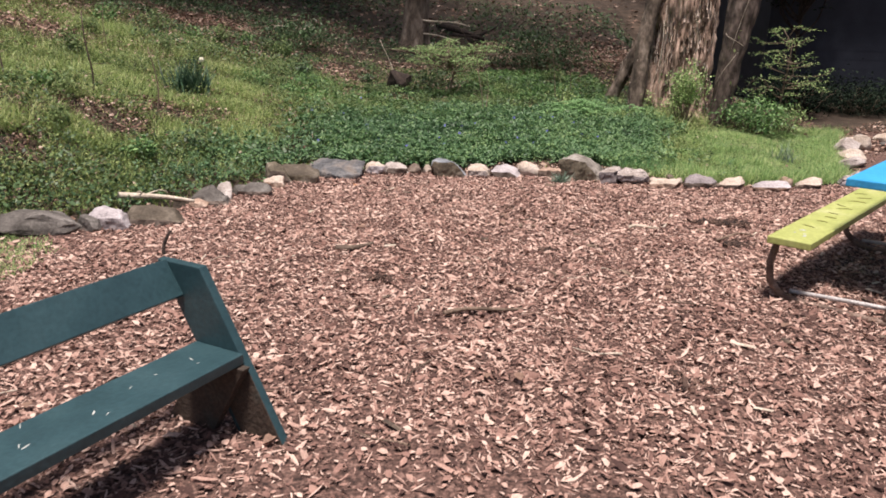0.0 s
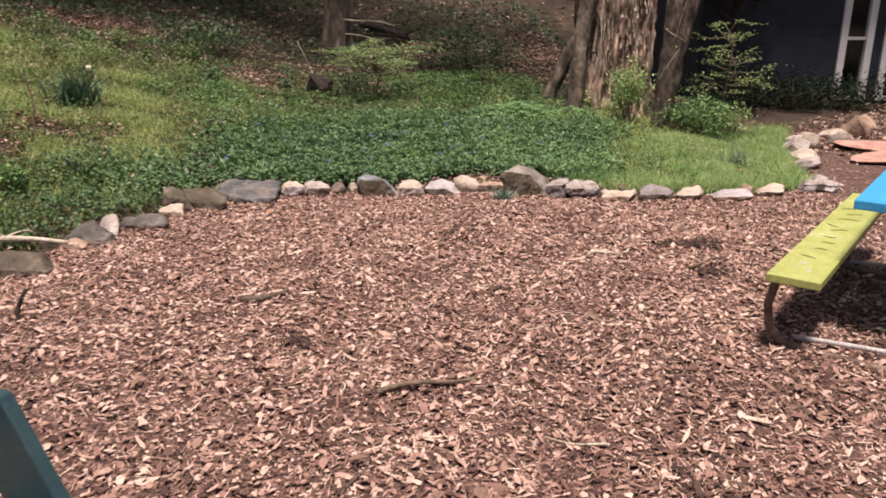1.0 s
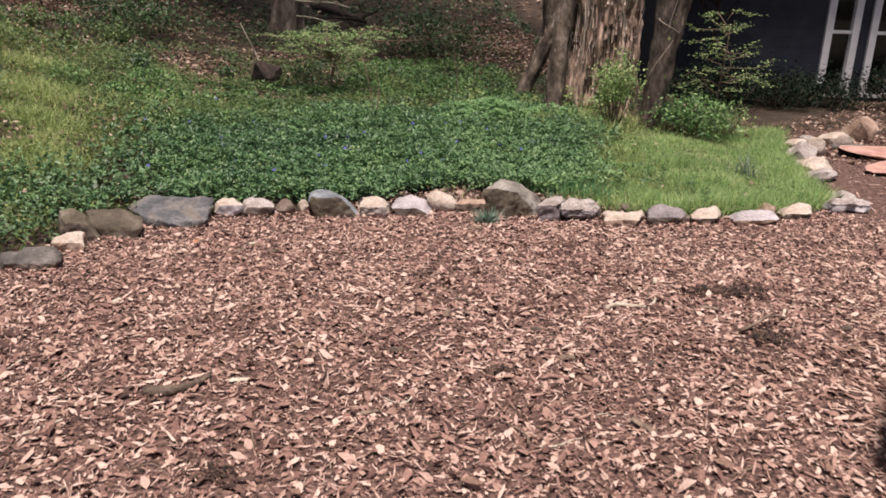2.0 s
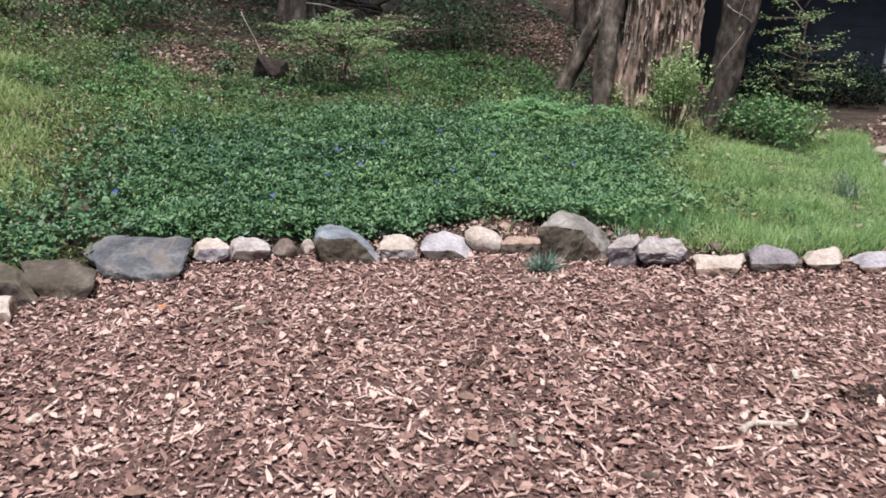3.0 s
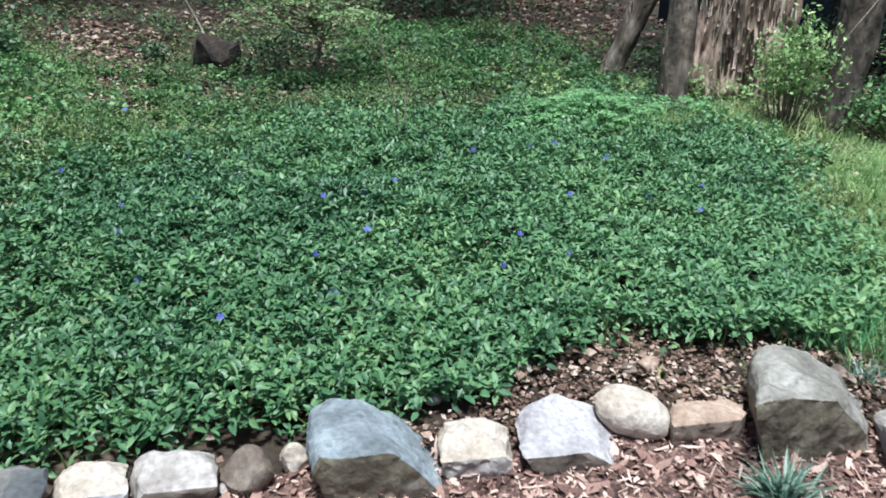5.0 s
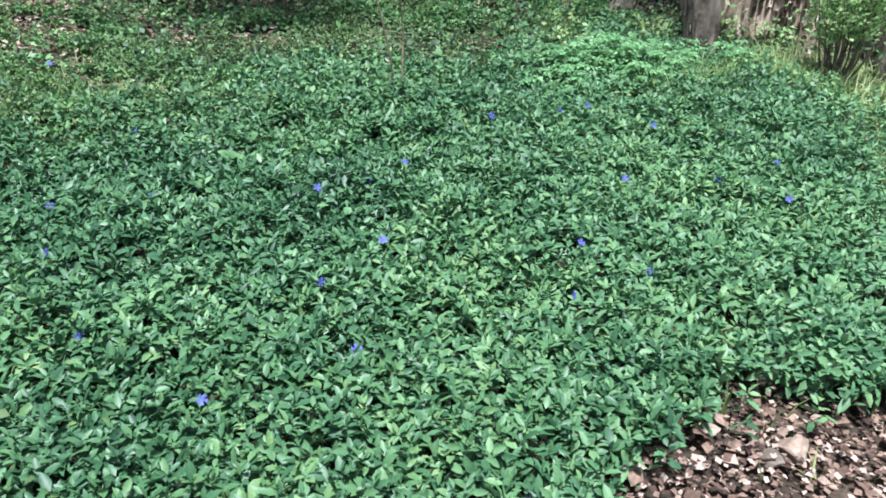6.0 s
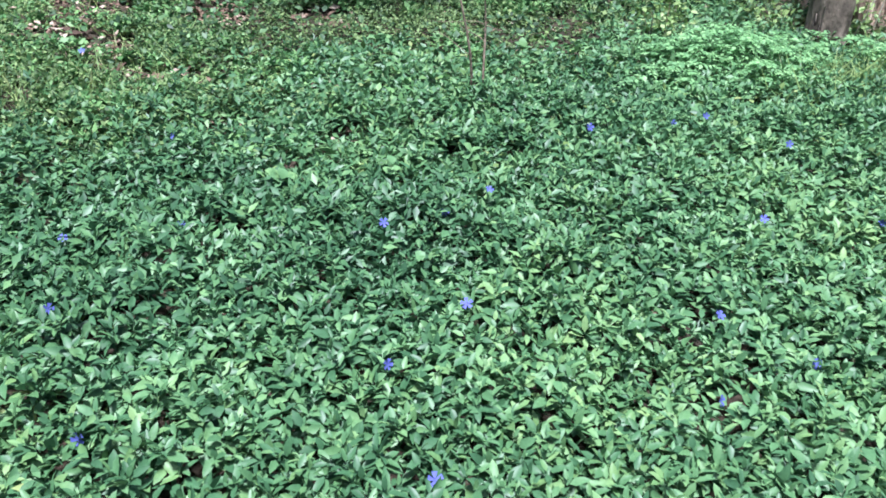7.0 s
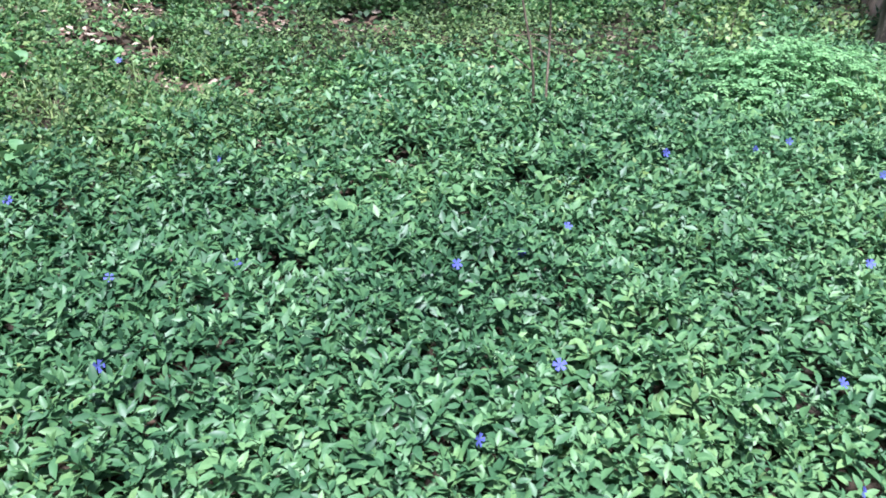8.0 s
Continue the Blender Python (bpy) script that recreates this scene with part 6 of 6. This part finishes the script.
for count, x0, x1, y0, y1, size in ((27000, -8, -1.2, 5.4, 8.4, 0.045), (44000, -12, 4.4, 11.6, 18.5, 0.05), (16000, -14, 9, 18, 28, 0.10)):
    x, y = spots(rng, count, x0, x1, y0, y1)
    d = depth_in_bed(x, y)
    share = smooth(0.12, 0.35, d) * np.maximum(smooth(0.36, 0.58, vnoise(x, y, 0.55, 41) * 0.75 + vnoise(x, y, 2.2, 42) * 0.35) * (0.3 + 0.7 * smooth(9, 11, y)), np.maximum(0.9 * (1 - smooth(1.0, 1.7, d)) * smooth(1.3, 1.8, -x), 0.6 * shady(x, y))) * (1 - 0.9 * litter_patch(x, y)) * (1 - 0.9 * sunny_grass(x, y)) * (1 - 0.9 * np.clip(vinca_share(x, y) * 1.3, 0, 1))
    keep = (rng.uniform(0, 1, count) < share) & ~((x > 5.9) & (y > 15.3))
    x, y = x[keep], y[keep]
    n = len(x)
    lift = (0.02 + 0.20 * vnoise(x, y, 1.6, 43)) * rng.uniform(0.2, 1, n)
    parts.append(leaf_field(rng, x, y, lift, size, (0.2, 0.45), SIMPLE, 1.1))
stuff("ivy_groundcover", parts, M_DARKLEAF, "dark green ivy and undergrowth on the bank", "ground cover")

# low fine weeds between the periwinkle and the woodland floor
rng = np.random.default_rng(19)
for name, mat, label, rows in (("low_weeds", M_LOWLEAF, "low mat of small olive-green weeds", ((46000, -3.0, 1.2, 10.0, 13.2, 0.026), (14000, -3.4, 2.6, 12.6, 15.5, 0.034))),
                               ("pale_weeds", M_BANKLEAF, "fine yellowish-green weeds on the bank", ((30000, -4.5, 1.4, 10.2, 13.6, 0.026), (16000, -6.5, -1.4, 7.0, 10.6, 0.024), (12000, 0.6, 3.6, 11.2, 13.4, 0.028)))):
    parts = []
    for count, x0, x1, y0, y1, size in rows:
        x, y = spots(rng, count, x0, x1, y0, y1)
        edge = np.minimum(np.minimum(x - x0, x1 - x), np.minimum(y - y0, y1 - y))
        clump = smooth(0.30, 0.62, vnoise(x, y, 2.2, 81) * 0.65 + vnoise(x, y, 5.5, 82) * 0.45)
        share = (0.15 + 0.85 * clump) * smooth(0.0, 0.6, edge + 0.5 * (vnoise(x, y, 1.5, 83) - 0.3)) * (1 - 0.93 * litter_patch(x, y)) * (1 - 0.65 * sunny_grass(x, y)) * (1 - 0.8 * np.clip(vinca_share(x, y), 0, 1)) * smooth(0.2, 0.5, depth_in_bed(x, y))
        keep = rng.uniform(0, 1, count) < share
        x, y, clump = x[keep], y[keep], clump[keep]
        lift = (0.02 + 0.10 * clump) * rng.uniform(0.15, 1, len(x))
        parts.append(leaf_field(rng, x, y, lift, size, (0.35, 0.5), SIMPLE, 0.9, 0.5))
    stuff(name, parts, mat, label, "weeds")

# small leafy plants standing among the low weeds
rng = np.random.default_rng(29)
parts = []
for count, x0, x1, y0, y1, size in ((4300, -2.3, 1.4, 10.4, 12.8, 0.046), (2000, 0.2, 2.7, 12.2, 15.6, 0.062)):
    x, y = spots(rng, count, x0, x1, y0, y1)
    keep = rng.uniform(0, 1, count) < smooth(0.34, 0.60, vnoise(x, y, 1.8, 85) * 0.65 + vnoise(x, y, 5.0, 86) * 0.45) * (1 - 0.85 * litter_patch(x, y)) * (1 - 0.8 * np.clip(vinca_share(x, y), 0, 1))
    x, y = x[keep], y[keep]
    parts += sprigs(rng, x, y, 0.03 + 0.09 * vnoise(x, y, 3.0, 87) * rng.uniform(0.4, 1.2, len(x)), size, SIMPLE)
stuff("leafy_weeds", parts, M_MIDLEAF, "small green leafy plants in the low weeds", "weeds")

# dry leaves on the bank and among the stones
rng = np.random.default_rng(14)
parts = []
for count, x0, x1, y0, y1, size in ((20000, -8, 6.5, 5.5, 11, 0.05), (42000, -10, 6, 11, 20, 0.07), (13000, -18, 12, 20, 36, 0.16), (9000, -0.1, 2.3, 7.8, 8.6, 0.022)):
    x, y = spots(rng, count, x0, x1, y0, y1)
    keep = (depth_in_bed(x, y) > 0.05) & ((x < 2.3) | (y > 11) | (rng.uniform(0, 1, count) < 0.12)) & (rng.uniform(0, 1, count) < (0.2 + 0.4 * smooth(0.3, 0.6, vnoise(x, y, 0.7, 51)) + 0.25 * smooth(1.8, 3.0, -x) - 0.1 * (1 - smooth(12.5, 14, y))) * (1 - 0.85 * vinca_share(x, y)) + 0.8 * litter_patch(x, y)) & ~((x > 5.9) & (y > 15.3) & (y < 19.6))
    x, y = x[keep], y[keep]
    parts.append(leaf_field(rng, x, y, rng.uniform(0.0, 0.03, len(x)), size, (0.0, 0.3), SIMPLE, 1.2))
for count, x0, x1, y0, y1, size in ((30000, -6.8, -0.6, 6.0, 14.8, 0.042), (12000, 0.4, 4.8, 16.5, 24.0, 0.085), (12000, -6.0, -3.0, 14.0, 17.5, 0.07)):
    x, y = spots(rng, count, x0, x1, y0, y1)
    keep = rng.uniform(0, 1, count) < litter_patch(x, y)
    x, y = x[keep], y[keep]
    parts.append(leaf_field(rng, x, y, rng.uniform(0.0, 0.04, len(x)), size, (0.1, 0.35), SIMPLE, 1.1))
x, y = spots(rng, 9000, -13.0, 13.0, -9.0, 6.0)
keep = ~in_mulch(x, y) & (depth_in_bed(x, y) < 0.1)
x, y = x[keep], y[keep]
parts.append(leaf_field(rng, x, y, rng.uniform(0.0, 0.03, len(x)), 0.09, (0.0, 0.3), SIMPLE, 1.1))
x, y = spots(rng, 9000, 5.0, 11.0, 9.8, 15.6)
keep = depth_in_bed(x, y) < 0.4
x, y = x[keep], y[keep]
parts.append(leaf_field(rng, x, y, rng.uniform(0.0, 0.03, len(x)), 0.06, (0.0, 0.35), SIMPLE, 1.1))
x, y = spots(rng, 9000, -7.0, -1.5, 6.3, 14.5)
keep = (depth_in_bed(x, y) > 0.25) & (rng.uniform(0, 1, len(x)) < 0.12 + 0.88 * smooth(0.35, 0.65, vnoise(x, y, 1.3, 91) * 0.7 + vnoise(x, y, 4.0, 92) * 0.35)) & (vinca_share(x, y) < 0.4) & (rng.uniform(0, 1, len(x)) > 0.95 * sunny_grass(x, y))
x, y = x[keep], y[keep]
parts.append(leaf_field(rng, x, y, rng.uniform(0.02, 0.10, len(x)), 0.045, (0.1, 0.4), SIMPLE, 1.1, 0.5))
stuff("leaf_litter", parts, M_LITTER, "brown fallen leaves covering the slope", "leaf litter")

# ---- wood chips ----
# flat bark flakes, long thin shreds and small crumbs; x and y range, count, length, share of width
rng = np.random.default_rng(15)
parts = []
for shape, count, x0, x1, y0, y1, long, spread, slim, flat in (
        (FLAKE, 60000, -3.2, 4.6, 1.6, 8.1, 0.027, 0.42, 0.60, 0.32), (SPLINTER, 86000, -3.2, 4.6, 1.6, 8.1, 0.033, 0.50, 0.15, 0.40), (FLAKE, 28000, -3.2, 4.6, 1.6, 8.1, 0.016, 0.35, 0.55, 0.45),
        (SPLINTER, 32000, -7.5, 8.8, -6.5, 12.6, 0.036, 0.45, 0.30, 0.4)):
    x, y = spots(rng, count, x0, x1, y0, y1)
    inner = np.minimum(np.minimum(x - x0, x1 - x), np.minimum(y - y0, 9.5 - y)) if x0 > -5 else np.full(count, 9.0)
    keep = in_mulch(x, y) & (rng.uniform(0, 1, count) < smooth(0.0, 1.3, inner + 0.8 * (vnoise(x, y, 1.2, 18) - 0.5)))
    x, y = x[keep], y[keep]
    n = len(x)
    L = np.minimum(long * rng.lognormal(0.0, spread, n), 0.10)
    W = np.clip(L * slim * rng.lognormal(0, 0.35, n), 0.0025, 0.035)
    p = np.stack([x, y, height(x, y) + rng.uniform(-0.002, 0.018, n)], -1)
    thick = rng.uniform(0.0015, 0.005, n) if shape is SPLINTER else L * rng.uniform(0.6, 1.5, n)
    parts.append(scatter(*shape, p, turns(rng.uniform(0, 6.28, n), rng.normal(0, flat, n), rng.normal(0, flat, n)), np.stack([W, L, thick], -1)))
stuff("wood_chips", parts, M_CHIP, "shredded pinkish-brown wood chips strewn over the ground", "mulch")

# patches of darker chips on the mulch
rng = np.random.default_rng(16)
parts = []
for cx, cy, rx, ry, count in ((2.2, 6.05, 0.10, 0.04, 330), (2.32, 6.02, 0.06, 0.03, 130), (2.12, 5.42, 0.045, 0.05, 170), (0.57, 6.46, 0.025, 0.018, 45), (0.73, 5.2, 0.03, 0.02, 50), (-0.35, 4.55, 0.05, 0.03, 60), (1.2, 3.2, 0.09, 0.06, 60)):
    x, y = rng.normal(cx, rx, count), rng.normal(cy, ry, count)
    n = count
    L = 0.026 * rng.lognormal(0, 0.42, n)
    p = np.stack([x, y, height(x, y) + rng.uniform(0.010, 0.026, n)], -1)
    parts.append(scatter(*CHIP, p, turns(rng.uniform(0, 6.28, n), rng.normal(0, 0.35, n), rng.normal(0, 0.35, n)), np.stack([L * 0.3, L, rng.uniform(0.002, 0.007, n)], -1)))
stuff("damp_wood_chips", parts, M_DARKCHIP, "dark wood chips in patches on the mulch", "mulch")

# single fallen leaves and large pale chips on the mulch
rf = random.Random(8)
for i in range(52):
    x, y = rf.uniform(-2.2, 3.2), rf.uniform(2.6, 7.6)
    if i < 2:
        x, y = ((-0.03, 4.10), (-0.80, 7.09))[i]
    if depth_in_bed(x, y) > -0.15:
        continue
    v, f = scatter(*LEAF, np.zeros((1, 3)), turns(np.zeros(1), np.full(1, 0.05), np.zeros(1)), np.array([(0.09, 0.08, 0.06)]) * rf.uniform(0.45, 1.1))
    ob = new("fallen_leaf", mesh_arrays("fallen_leaf", v, f, (M_DRIFT, M_RUSTLEAF, M_LITTER)[min(i, 2)]))
    ob.matrix_world = pose(x, y, h1(x, y) + (0.028, 0.045)[i < 2], rf.uniform(-8, 8), rf.uniform(-8, 8), rf.uniform(0, 360))
    tagged(ob, "dry fallen leaf lying on the mulch", "leaf", "leaves on the mulch")

# larger flakes of bark and short twigs lying loose on the chips
for i in range(70):
    x, y = rf.uniform(-2.2, 3.0), rf.uniform(2.6, 7.5)
    if depth_in_bed(x, y) > -0.15:
        continue
    v, f = scatter(*CHIP, np.zeros((1, 3)), turns(np.zeros(1), np.zeros(1), np.zeros(1)), np.array([(rf.uniform(0.014, 0.035), rf.uniform(0.05, 0.11), rf.uniform(0.004, 0.010))]))
    ob = new("bark_flake", mesh_arrays("bark_flake", v, f, (M_CHIP, M_OLDSTICK, M_DRIFT, M_CHIP, M_TWIG)[i % 5]))
    ob.matrix_world = pose(x, y, h1(x, y) + 0.016, rf.uniform(-12, 12), rf.uniform(-12, 12), rf.uniform(0, 360))
    tagged(ob, ("flat reddish flake of bark on the mulch", "dark weathered piece of wood on the mulch", "pale bare splinter of wood on the mulch", "flat reddish flake of bark on the mulch", "brown piece of twig on the mulch")[i % 5], "wood piece", "loose wood pieces on the mulch")
for i in range(34):
    x, y = rf.uniform(-2.2, 3.0), rf.uniform(2.6, 7.5)
    a, ln = rf.uniform(0, 6.28), rf.uniform(0.10, 0.26)
    if depth_in_bed(x, y) > -0.4:
        continue
    q = ground_stick(("thin brown twig lying on the mulch", "thin dark twig lying on the mulch", "thin pale twig lying on the mulch")[i % 3], (x, y), (x + ln * math.cos(a), y + ln * math.sin(a)), rf.uniform(0.003, 0.006), (M_TWIG, M_OLDSTICK, M_DRIFT)[i % 3], 200 + i, 0.022, bow=0.012)
    q["group"] = "twigs on the mulch"
